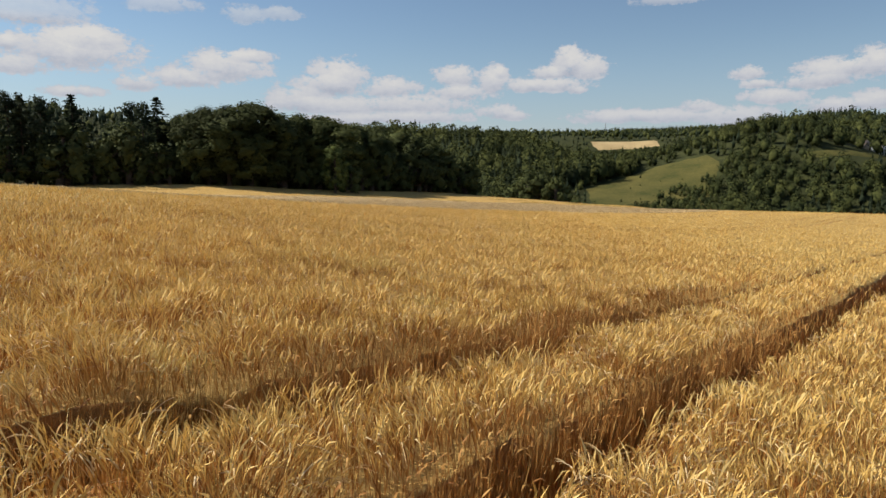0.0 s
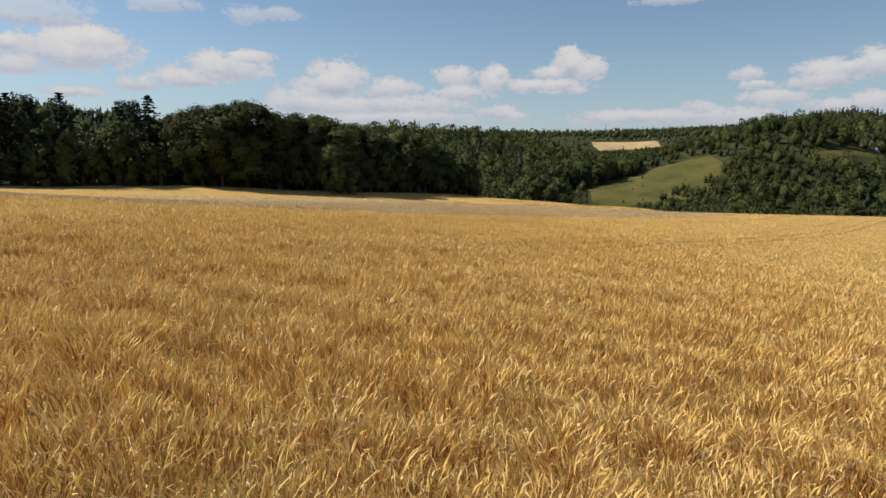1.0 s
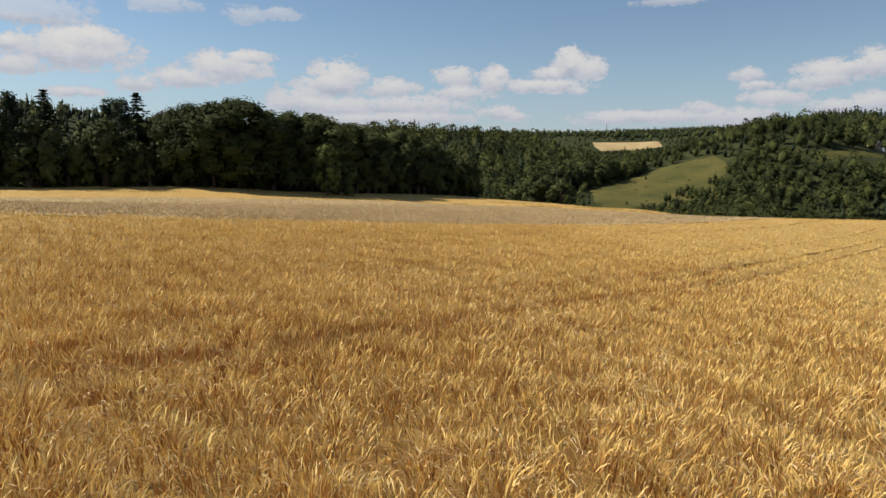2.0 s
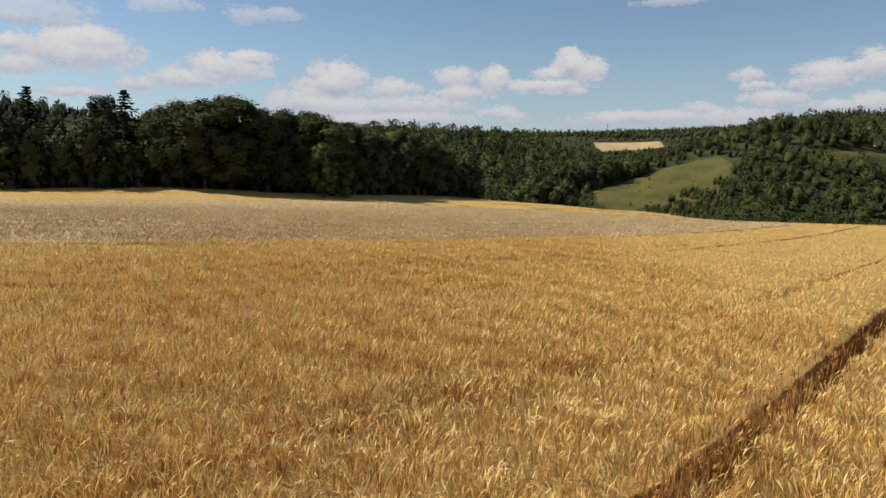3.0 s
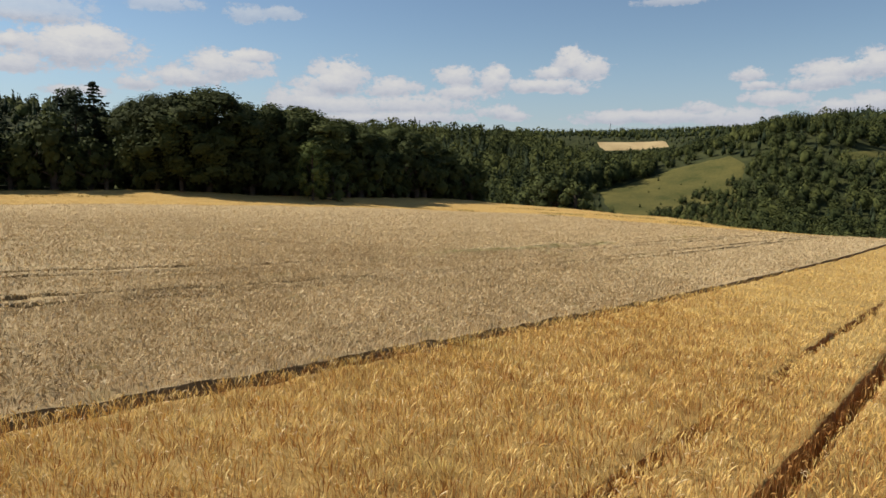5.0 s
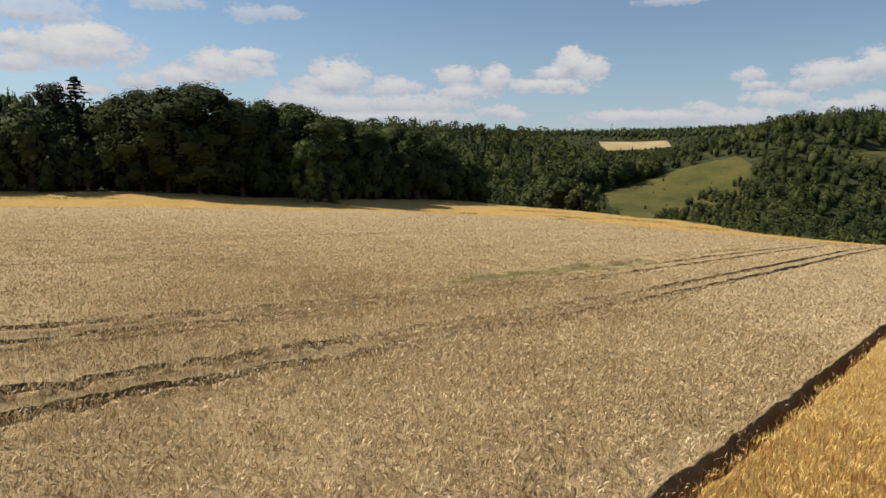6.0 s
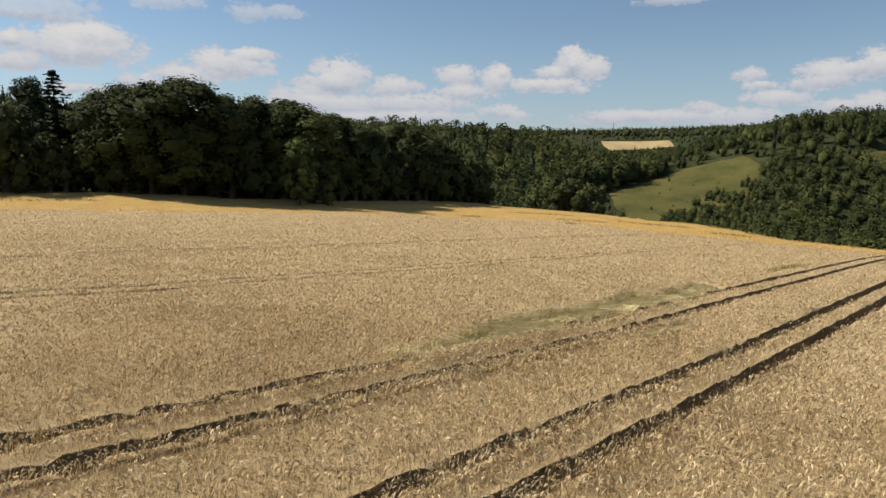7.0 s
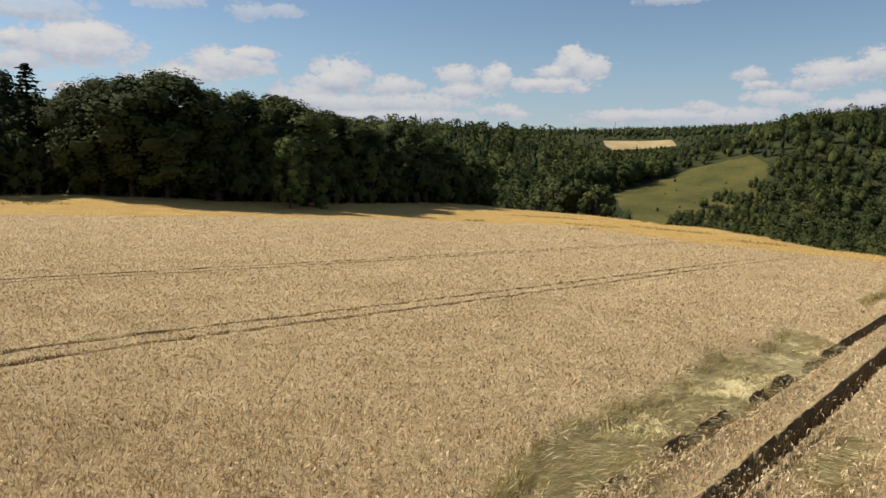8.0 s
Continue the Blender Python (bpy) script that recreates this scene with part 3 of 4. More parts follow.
def build_wheat():
    heap, rng = Heap(), np.random.default_rng(32)
    laid = Heap()
    for k, (near, far, box) in enumerate(BOXES[1:]):
        x, y, h, lie, d, z0 = crop_points(True, 1050, 1.4, near, far, box, 1050 * (3 / (10 if near == 8 else near)) ** 1.4, 60 + k)
        flat = lie > 0.35
        keep = (np.minimum(np.minimum(standing(x, y + 0.1), standing(x, y - 0.1)), h) > 0.4) | (flat & (h > 0.15))
        keep &= flat | (rng.uniform(0, 1, len(x)) < 0.25 + 0.75 * (grain(x, y, 0.42, 7) + grain(x, y, 0.17, 8)))
        x, y, h, lie, d, z0, flat = x[keep], y[keep], h[keep], lie[keep], d[keep], z0[keep], flat[keep]
        n, g = len(x), (d / 3.4) ** 0.5
        out = fan(x, y, 0.42, 7) * 1.2 + rng.normal(0, 0.18, (n, 2)) + np.array([0.05, -0.02])
        up = unit(np.concatenate([out, np.ones((n, 1))], 1))
        a = rng.normal(0, 0.8, n) + np.arctan2(out[:, 1], out[:, 0])
        side = np.stack([np.cos(a), np.sin(a), np.zeros(n)], 1)
        top = np.stack([x, y, z0 + h + 0.55 * tuft(x, y) + rng.normal(0, 0.03, n) - 0.07], 1)
        nod = rng.uniform(0.3, 1.9, n)[:, None]
        size = (rng.uniform(0.095, 0.135, n) * g ** 0.40)[:, None]
        stood = ~flat
        mid = top + up * size * 0.5
        tip = mid + (up * np.cos(nod) + side * np.sin(nod)) * size * 0.6
        blade(heap, top[stood], mid[stood], tip[stood], (0.020 * g ** 0.75 * rng.uniform(0.75, 1.3, n))[stood], rng)
        if near < 20:
            p = stood & (rng.uniform(0, 1, n) < 0.5)
            base = top[p] - up[p] * rng.uniform(0.22, 0.40, p.sum())[:, None]
            blade(heap, base, (base + top[p]) / 2, top[p], 0.007 * g[p], rng)
        m = flat.sum() * (10 if near < 20 else 22)
        k2 = np.repeat(np.arange(flat.sum()), m // max(flat.sum(), 1))
        fx, fy = x[flat][k2] + rng.normal(0, 0.25, m), y[flat][k2] + rng.normal(0, 0.25, m)
        q = np.stack([fx, fy, (z0 + h)[flat][k2] - 0.02 + 0.7 * tuft(fx, fy) + rng.normal(0, 0.03, m)], 1)
        a = 0.35 + 2.6 * (grain(fx, fy, 1.5, 13) - 0.5) + rng.normal(0, 0.35, m)
        e = np.stack([np.cos(a), np.sin(a), rng.normal(0.06, 0.16, m)], 1) * rng.uniform(0.25, 0.65, m)[:, None]
        blade(laid, q - e * 0.5, q + np.array([0, 0, 0.03]), q + e * 0.5, rng.uniform(0.010, 0.024, m), rng)
    tagged(new("wheat_ears", heap.mesh("wheat_ears", [WHEAT])), "ripe pale wheat ears over the field", "crop", kind="stuff")
    tagged(new("laid_wheat", laid.mesh("laid_wheat", [LAID])), "pale greenish wheat straw lying flat in a combed patch", "crop", kind="stuff")


def build_edge_stalks():
    """Upright stalks that line the wheel tracks and the furrow, some leaning into them."""
    rng = np.random.default_rng(33)
    heaps = {False: Heap(), True: Heap()}
    lines = [(mid + s * half, s, left) for mid, half, left in TRACKS if -5 < mid < 140 and left < 0.3 for s in (-1, 1)] + [(BORDER[0], -1, 0), (BORDER[1], 1, 0)]
    for w0, s, left in lines:
        n = 1500 if w0 in BORDER else 2600 if s < 0 else 8500 if w0 < 68 else 4500
        x = np.concatenate([rng.normal(0, 3.0, n), rng.uniform(-12, 26, n // 2)])
        n = len(x)
        w = w0 + s * np.abs(rng.normal(0, 0.18, n)) - (0.17 if s > 0 else 0.0)
        y = along(x, w)
        d = nearness(x, y)
        keep = (rng.uniform(0, 1, n) < np.clip(7.0 / d, 0, 1)) & (np.abs(x) < 0.72 * y + 2) & (y > 1.5)
        x, y, d = x[keep], y[keep], d[keep]
        n, g = len(x), (d / 3.4) ** 0.45
        wheat = w0 > 68.6
        lean = np.abs(rng.normal(0, 0.2, n))
        up, side = frame_of(n, lean, rng)
        z0 = field_top(x, y) - CROP
        base = np.stack([x, y, z0 + CROP * left], 1)
        top = base + up * (CROP * (1 - left) * (rng.uniform(0.40, 0.95, n) if s > 0 and not wheat else rng.uniform(0.3, 0.8, n) if s > 0 else rng.uniform(0.6, 1.0, n)))[:, None]
        blade(heaps[wheat], base, base + (top - base) * 0.5 + rng.normal(0, 0.02, (n, 3)), top, 0.008 * g * rng.uniform(0.7, 1.4, n), rng)
        p = rng.uniform(0, 1, n) < (0.7 if wheat else 0.15)
        m = p.sum()
        bowed_ear(heaps[wheat], top[p] - up[p] * 0.01, up[p], side[p], rng.uniform(0.08, 0.115, m) * g[p] ** 0.6, 0.0125 * g[p] ** 0.9, rng.uniform(0.6, 2.6, m), rng)
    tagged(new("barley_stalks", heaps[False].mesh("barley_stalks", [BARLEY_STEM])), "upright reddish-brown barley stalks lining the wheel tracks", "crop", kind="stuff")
    tagged(new("wheat_stalks", heaps[True].mesh("wheat_stalks", [WHEAT])), "upright pale wheat stalks lining the wheel tracks", "crop", kind="stuff")


def build_weeds():
    """Rank grass and weeds along the flattened patch and in streaks at the far end of the field."""
    rng = np.random.default_rng(34)
    heap = Heap()

    def clump(x, y, size, width):
        n = len(x)
        up, side = frame_of(n, np.abs(rng.normal(0, 0.35, n)), rng, where=(x, y))
        base = np.stack([x, y, field_top(x, y) - CROP], 1)
        top = base + up * (size * rng.uniform(0.55, 1.15, n))[:, None]
        blade(heap, base, base + (top - base) * 0.6 + side * 0.04, top + side * (0.12 * size)[:, None], width * rng.uniform(0.6, 1.5, n), rng)
    # bushy clumps along the upright side of the flattened patch
    cx = np.concatenate([rng.uniform(-2.5, 17.0, 75), rng.uniform(7.0, 16.5, 45)])
    cw = 100.9 + 2.2 * smooth(cx, -3, 6) + 0.7 * np.sin(cx * 0.8) + rng.normal(0.1, 0.22, len(cx))
    big = rng.uniform(0.5, 1.0, len(cx))
    k = np.repeat(np.arange(len(cx)), 46)
    x, w = cx[k] + rng.normal(0, 0.22, len(k)) * big[k], cw[k] + rng.normal(0, 0.20, len(k)) * big[k]
    clump(x, along(x, w), 0.92 * big[k], np.full(len(k), 0.034))
    x = rng.uniform(0.0, 16.0, 900)
    w = 99.6 + 2.0 * smooth(x, -3, 6) * rng.uniform(0, 1, len(x)) + 0.5
    clump(x, along(x, w), np.full(len(x), 0.50), np.full(len(x), 0.020))
    x = rng.uniform(27.0, 34.5, 900)
    w = 102.6 + rng.normal(0, 0.2, len(x))
    clump(x, along(x, w), np.full(len(x), 0.95), np.full(len(x), 0.04))
    for ax, ay, bx, by, n in ((20, 300, 40, 296, 500), (46, 262, 58, 238, 500), (30, 268, 41, 252, 350), (52, 214, 58, 206, 260), (4, 270, 9, 271, 200), (28, 243, 32, 242, 120), (-110, 226, -84, 236, 400)):
        u = rng.uniform(0, 1, n)
        clump(ax + (bx - ax) * u + rng.normal(0, 0.9, n), ay + (by - ay) * u + rng.normal(0, 1.2, n), np.full(n, 1.25), np.full(n, 0.16))
    tagged(new("weeds", heap.mesh("weeds", [WEEDS])), "dull green weeds and rank grass among the ripe crop", "weeds", kind="stuff")


build_barley()
build_wheat()
build_weeds()
build_edge_stalks()

# ---------------------------------------------------------------- trees


def limb(verts, faces, a, b, ra, rb, sides=6):
    """A tapered round limb from a to b."""
    a, b = Vector(a), Vector(b)
    q = (b - a).to_track_quat("Z", "Y")
    n = len(verts)
    for p, r in ((a, ra), (b, rb)):
        for k in range(sides):
            t = k * 2 * math.pi / sides
            verts.append(tuple(p + q @ Vector((r * math.cos(t), r * math.sin(t), 0))))
    for k in range(sides):
        j = (k + 1) % sides
        faces.append((n + k, n + j, n + sides + j, n + sides + k))


def sprays(rng, centres, radii, heart, count, size, up=0.35, spread_out=0.35):
    """Small leafy sprays gathered in clumps; they catch the light as the rounded clump does."""
    k = rng.integers(0, len(centres), count)
    o = rng.normal(0, 1, (count, 3))
    o /= np.linalg.norm(o, axis=1)[:, None]
    p = centres[k] + o * (radii[k] * rng.uniform(0.55, 1.18, count))[:, None]
    soft = unit(o + 0.8 * unit(p - heart) + np.array([0, 0, up]) + rng.normal(0, 0.22, (count, 3)))
    nrm = unit(o + rng.normal(0, spread_out, (count, 3)) + np.array([0, 0, up]))
    t = unit(np.cross(nrm, rng.normal(0, 1, (count, 3))))
    b = np.cross(nrm, t)
    s = (size * rng.uniform(0.5, 1.4, count))[:, None]
    w = rng.uniform(0.45, 0.9, count)[:, None]
    v = np.stack([p - t * s, p - b * s * 0.6 + nrm * s * 0.15, p + t * s * rng.uniform(0.5, 1.1, count)[:, None], p + b * s * w], 1)
    q = np.arange(count * 4).reshape(-1, 4)
    return v.reshape(-1, 3), as_tris(q), np.repeat(soft, 4, 0)


def ball(sub):
    bm = bmesh.new()
    bmesh.ops.create_icosphere(bm, subdivisions=sub, radius=1.0)
    v = np.array([tuple(q.co) for q in bm.verts])
    f = np.array([[q.index for q in p.verts] for p in bm.faces])
    bm.free()
    return v, f


BALL = {1: ball(1), 2: ball(2)}


def lumps(rng, centres, radii, heart, sub, rough, flat=0.85):
    """Uneven inner masses of foliage."""
    v, f = BALL[sub]
    n, k = len(centres), len(v)
    bulge = 1 + rng.normal(0, rough, (n, k))
    p = centres[:, None, :] + v[None] * (radii[:, None] * bulge)[:, :, None] * np.array([1, 1, flat])
    p = p.reshape(-1, 3)
    soft = unit(np.tile(v, (n, 1)) + 0.8 * unit(p - heart) + rng.normal(0, 0.3, p.shape))
    return p, (np.arange(n)[:, None, None] * k + f[None]).reshape(-1, 3), soft


def as_tris(q):
    return np.concatenate([q[:, [0, 1, 2]], q[:, [0, 2, 3]]])


def crown_mesh(rng, c, r, count, size, mat, sub=1):
    heart = np.array([0, 0, c[:, 2].mean() * 0.8])
    v1, f1, n1 = lumps(rng, c, r * 0.66, heart, sub, 0.30)
    v2, f2, n2 = sprays(rng, c, r, heart, count, size)
    return mesh_of("crown", np.concatenate([v1, v2]), np.concatenate([f1, f2 + len(v1)]), [mat], smooth_shade=True, normals=np.concatenate([n1, n2]))


def broad_crown(seed, h, r, foot, n=30):
    """Clump centres over an uneven dome, with gaps."""
    rng = np.random.default_rng(seed)
    a = np.arange(n) * 2.4 + rng.uniform(-0.5, 0.5, n)
    u = (np.arange(n) + rng.uniform(0.1, 0.9, n)) / n
    z = foot + (h - foot) * (0.10 + 0.80 * u)
    prof = np.sin(np.pi * np.clip(0.20 + 0.70 * u, 0, 1)) ** 0.7
    lump = 1 + 0.20 * np.sin(3 * a + seed) + 0.10 * np.sin(5 * a + 2 * seed)
    rr = r * 1.12 * prof * lump * rng.uniform(0.50, 0.84, n) * np.where(u > 0.93, 0.3, 1)
    return np.stack([rr * np.cos(a), rr * np.sin(a), z], 1), r * rng.uniform(0.22, 0.38, n)


def thing(name, label, category, group=""):
    return tagged(new(name), label, category, group)


def part(name, me, parent, label=""):
    ob = new(name, me)
    ob.parent = parent
    return tagged(ob, label)


def broad_tree(seed, h=28.0, r=7.5, foot=1.0, count=15500, size=0.32, mat=None, label="dark green broadleaf tree at the edge of the field", name="broadleaf_tree", sub=1, n=44):
    t = thing(name, label, "tree", "trees along the wood's edge")
    rng = np.random.default_rng(seed + 90)
    c, rad = broad_crown(seed, h, r, foot, n)
    tv, tf = [], []
    limb(tv, tf, (0, 0, -0.6), (0.1, 0, h * 0.3), 0.45, 0.34, 9)
    limb(tv, tf, (0.1, 0, h * 0.3), (0.3, 0.2, h * 0.78), 0.34, 0.10, 8)
    for k in rng.choice(len(c), min(14, n), replace=False):
        z = min(c[k][2] * 0.75, h * 0.7)
        limb(tv, tf, (0.1, 0, z * 0.8), c[k], 0.15, 0.03, 5)
    part("trunk", mesh_of("trunk", tv, tf, [BARK]), t, "grey-brown trunk with limbs")
    part("crown", crown_mesh(rng, c, rad, count, size, mat or BROAD, sub), t)
    return t


def spruce_tree(seed, h=31.0, r=4.6, foot=4.0, label="tall dark spruce at the edge of the field"):
    t = thing("spruce_tree", label, "tree", "trees along the wood's edge")
    rng = np.random.default_rng(seed)
    tv, tf = [], []
    limb(tv, tf, (0, 0, -0.6), (0, 0, h * 0.97), 0.42, 0.04, 8)
    part("trunk", mesh_of("trunk", tv, tf, [BARK]), t, "straight brown trunk")
    V, F, N, n = [], [], [], 0
    tiers = 30
    for k in range(tiers):
        u = k / (tiers - 1)
        z = foot + (h - foot) * u
        reach = r * (1 - u) ** 0.8 + 0.35
        for j in range(9 if u < 0.8 else 6):
            a = rng.uniform(0, 6.283)
            rr = reach * rng.uniform(0.6, 1.12)
            d = np.array([math.cos(a), math.sin(a), 0])
            steps = max(3, int(rr / 0.5))
            s = np.linspace(0.15, 1, steps)
            p = d[None] * (s * rr)[:, None] + np.array([0, 0, z]) + np.stack([0 * s, 0 * s, -0.32 * rr * s ** 1.5 + 0.18 * rr * s ** 3], 1)
            m = steps * 2
            cen = np.repeat(p, 2, 0) + rng.normal(0, 0.14, (m, 3))
            v, f, q = sprays(rng, cen, np.full(m, 0.16), np.array([0, 0, z - 1.0]), m, 0.46, 0.6, 0.6)
            V.append(v), F.append(f + n), N.append(q)
            n += len(v)
    part("crown", mesh_of("crown", np.concatenate(V), np.concatenate(F), [NEEDLE], smooth_shade=True, normals=np.concatenate(N)), t, "drooping tiers of dark needles")
    return t


def pine_tree(seed, h=29.0, label="tall dark pine with a bare trunk at the wood's edge"):
    t = thing("pine_tree", label, "tree", "trees along the wood's edge")
    rng = np.random.default_rng(seed)
    tv, tf = [], []
    limb(tv, tf, (0, 0, -0.6), (0.1, 0.1, h * 0.55), 0.34, 0.25, 8)
    limb(tv, tf, (0.1, 0.1, h * 0.55), (0.0, 0.2, h * 0.97), 0.25, 0.05, 8)
    n = 26
    u = rng.uniform(0, 1, n)
    a = rng.uniform(0, 6.283, n)
    rr = 3.6 * (1 - 0.75 * u) * rng.uniform(0.5, 1.0, n)
    c = np.stack([rr * np.cos(a), rr * np.sin(a), h * (0.5 + 0.48 * u)], 1)
    for k in range(n):
        limb(tv, tf, (0.05, 0.1, c[k][2] - 0.8), c[k], 0.10, 0.02, 4)
    part("trunk", mesh_of("trunk", tv, tf, [BARK]), t, "straight reddish-grey trunk")
    v, f, q = sprays(rng, c, rng.uniform(0.8, 1.7, n), np.array([0, 0, h * 0.65]), 2600, 0.34, 0.5)
    part("crown", mesh_of("crown", v, f, [NEEDLE], smooth_shade=True, normals=q), t, "sparse tufts of dark needles")
    return t


def stand_tree(first, made, x, y, h, own_h, wide=1.0, turn=0.0):
    s = h / own_h
    m = Matrix.Translation((x, y, float(land(np.array(x), np.array(y))))) @ Matrix.Rotation(turn, 4, "Z") @ Matrix.Diagonal((s * wide, s * wide, s, 1))
    if made:
        return copy_thing(first, m)
    first.matrix_basis = m
    return first


def build_edge():
    """The wood's edge beyond the field."""
    rng = random.Random(5)
    protos = {"a": (broad_tree(1), 28.0), "b": (broad_tree(2, r=8.2, foot=2.0), 28.0), "c": (broad_tree(3, r=6.6, foot=2.5), 28.0),
              "s": (spruce_tree(4), 31.0), "p": (pine_tree(6), 29.0),
              "l": (broad_tree(8, 20.0, 4.6, 1.0, 3600, 0.30, PALE_LEAF, "sunlit lighter green tree standing before the wood", "field_tree"), 20.0),
              "u": (broad_tree(9, 6.0, 3.4, 0.2, 1200, 0.26, None, "low dark bush along the field's edge", "bush", 1, 12), 6.0),
              "k": (broad_tree(12, 28.0, 7.5, 6.0, 1500, 0.6, None, "dark broadleaf tree within the wood", "broadleaf_tree", 1, 22), 28.0)}
    used = set()
    front = [("s", -109.5, 266, 32.5, 1.9), ("p", -113.5, 262, 30, 1.3), ("p", -124, 276, 30.5, 1.2), ("a", -105.8, 277, 29, .8), ("b", -90.7, 264, 30.4, 1.0), ("a", -81, 260, 30.6, 1.1),
             ("b", -73.5, 264, 30.7, 1.0), ("c", -65.2, 273, 30.5, 1.1), ("a", -58, 278, 30.5, 1), ("c", -51, 285, 29, 1.1), ("b", -45, 291, 27, .9),
             ("l", -41.0, 261, 20.0, 1.05), ("u", -36, 272, 11, 1.0), ("c", -39, 304, 27, 1.1), ("a", -32, 322, 27, 1.1), ("b", -21, 340, 27, 1), ("c", -10, 358, 29, 1.1), ("a", 3, 378, 28, 1),
             ("s", -135, 253, 30, 1.0), ("p", -141, 243, 29, 1.1), ("s", -146, 240, 29, .9), ("p", -151, 241, 30, 1), ("s", -157, 236, 30, 1), ("s", -165, 236, 31, 1.0),
             ("c", -122, 262, 17, 1), ("c", -140, 255, 16, 1), ("u", -133, 238, 8, 1.3), ("u", 46, 368, 10, 1.0), ("u", 52, 363, 9, 1.1), ("u", 59, 358, 8.5, 1.0)]
    for k, x, y, h, wide in front:
        first, own = protos[k]
        stand_tree(first, k in used, x, y, h, own, wide * (1.3 if k in "abc" else 1.0), rng.uniform(0, 6.28))
        used.add(k)
    # second row and low bushes that close the edge
    line = [(-185, 230), (-146, 243), (-105, 258), (-62, 277), (-34, 303), (-8, 345), (14, 380)]
    for (ax, ay), (bx, by) in zip(line, line[1:]):
        n = int(math.hypot(bx - ax, by - ay) / 6)
        for i in range(n):
            u = (i + rng.uniform(0.2, 0.8)) / n
            x, y = ax + (bx - ax) * u, ay + (by - ay) * u
            k = "k"
            stand_tree(protos[k][0], k in used, x - rng.uniform(2, 9), y + rng.uniform(8, 20), rng.uniform(22, 27) * (0.55 if x < -108 else 1.0), protos[k][1], 1.0, rng.uniform(0, 6.28))
            used.add(k)
            stand_tree(protos["u"][0], True, x + 1, y - 4 + rng.uniform(-2, 2), rng.uniform(6, 12), 6.0, 0.9, rng.uniform(0, 6.28))


build_edge()


def woods(name, label, places, conifer, seed, count, size, tall=(14, 24), lower=None):
    """A far wood: each tree an uneven core in loose sprays, on a dome or a spire."""
    rng = np.random.default_rng(seed)
    x, y = places
    n = len(x)
    z = land(x, y)
    h = rng.uniform(*tall, n) * rng.uniform(0.72, 1.12, n) * (0.80 + 0.40 * grain(x, y, 38.0, 21))
    if lower is not None:
        h = h * lower(x, y)
    con = rng.uniform(0, 1, n) < np.clip(conifer + 0.35 * wobble(x, y, 0.03), 0, 1)
    core = np.stack([x, y, z + h * 0.42], 1)
    heart = np.stack([x, y, z + h * 0.30], 1)
    v, f = BALL[1]
    k = len(v)
    slim = np.where(con, 0.10, 0.235)[:, None, None] * h[:, None, None] * (1 + rng.normal(0, 0.34, (n, k)))[:, :, None]
    p = v[None] * slim
    p[:, :, 2] = v[None, :, 2] * (h * 0.40)[:, None] * (1 + rng.normal(0, 0.05, (n, k)))
    p[:, :, :2] *= np.where(con[:, None], 1.1 - 0.9 * v[None, :, 2], 1.0)[:, :, None]
    V = [(core[:, None] + p).reshape(-1, 3)]
    F = [(np.arange(n)[:, None, None] * k + f[None]).reshape(-1, 3)]
    M = [np.repeat(con.astype(int), len(f))]
    N = [unit(V[0] - np.repeat(heart, k, 0))]
    if count:
        k = np.repeat(np.arange(n), count)
        m = len(k)
        u = rng.uniform(0, 1, m) ** 0.8
        a = rng.uniform(0, 6.283, m)
        lump = 1 + 0.18 * np.sin(3 * a + k) + 0.12 * np.sin(7 * u + 2.3 * k)
        prof = np.where(con[k], 0.175 * (1.0 - u) * (0.75 + 0.35 * ((u * 6) % 1)), 0.33 * np.sqrt(np.clip(1 - (1.75 * u - 0.80) ** 2, 0.02, 1)))
        rr = h[k] * prof * lump * rng.uniform(0.62, 1.14, m) * rng.uniform(0.8, 1.25, n)[k]
        p = np.stack([x[k] + rr * np.cos(a), y[k] + rr * np.sin(a), z[k] + h[k] * (0.04 + 0.96 * u)], 1)
        nrm = unit(np.stack([np.cos(a), np.sin(a), np.where(con[k], 0.3, 1.6 * u - 0.4)], 1) + rng.normal(0, 0.4, (m, 3)))
        t = unit(np.cross(nrm, rng.normal(0, 1, (m, 3))))
        q = np.cross(nrm, t)
        sz = (size * h[k] / 16 * rng.uniform(0.5, 1.35, m) * np.where(con[k], 1.1 - 0.7 * u, 1))[:, None]
        v = np.stack([p + t * sz, p + q * sz * rng.uniform(0.6, 1.3, m)[:, None], p - t * sz], 1).reshape(-1, 3)
        F.append(np.arange(m * 3).reshape(-1, 3) + len(V[0]))
        V.append(v)
        M.append(con[k].astype(int))
        N.append(np.repeat(unit(unit(p - heart[k]) + rng.normal(0, 0.22, (m, 3))), 3, 0))
    me = mesh_of(name, np.concatenate(V), np.concatenate(F), [SCRUB, NEEDLE], np.concatenate(M), smooth_shade=True, normals=np.concatenate(N))
    tone = rng.uniform(-0.5, 0.5, n) * np.where(con, 0.5, 1.0) + np.where(rng.uniform(0, 1, n) < 0.12, 0.5, 0.0)
    own = [np.repeat(tone, len(BALL[1][0]))] + ([np.repeat(tone, count * 3)] if count else [])
    me.attributes.new("tone", "FLOAT", "POINT").data.foreach_set("value", np.concatenate(own).astype(np.float32))
    tagged(new(name, me), label, "woodland", kind="stuff")


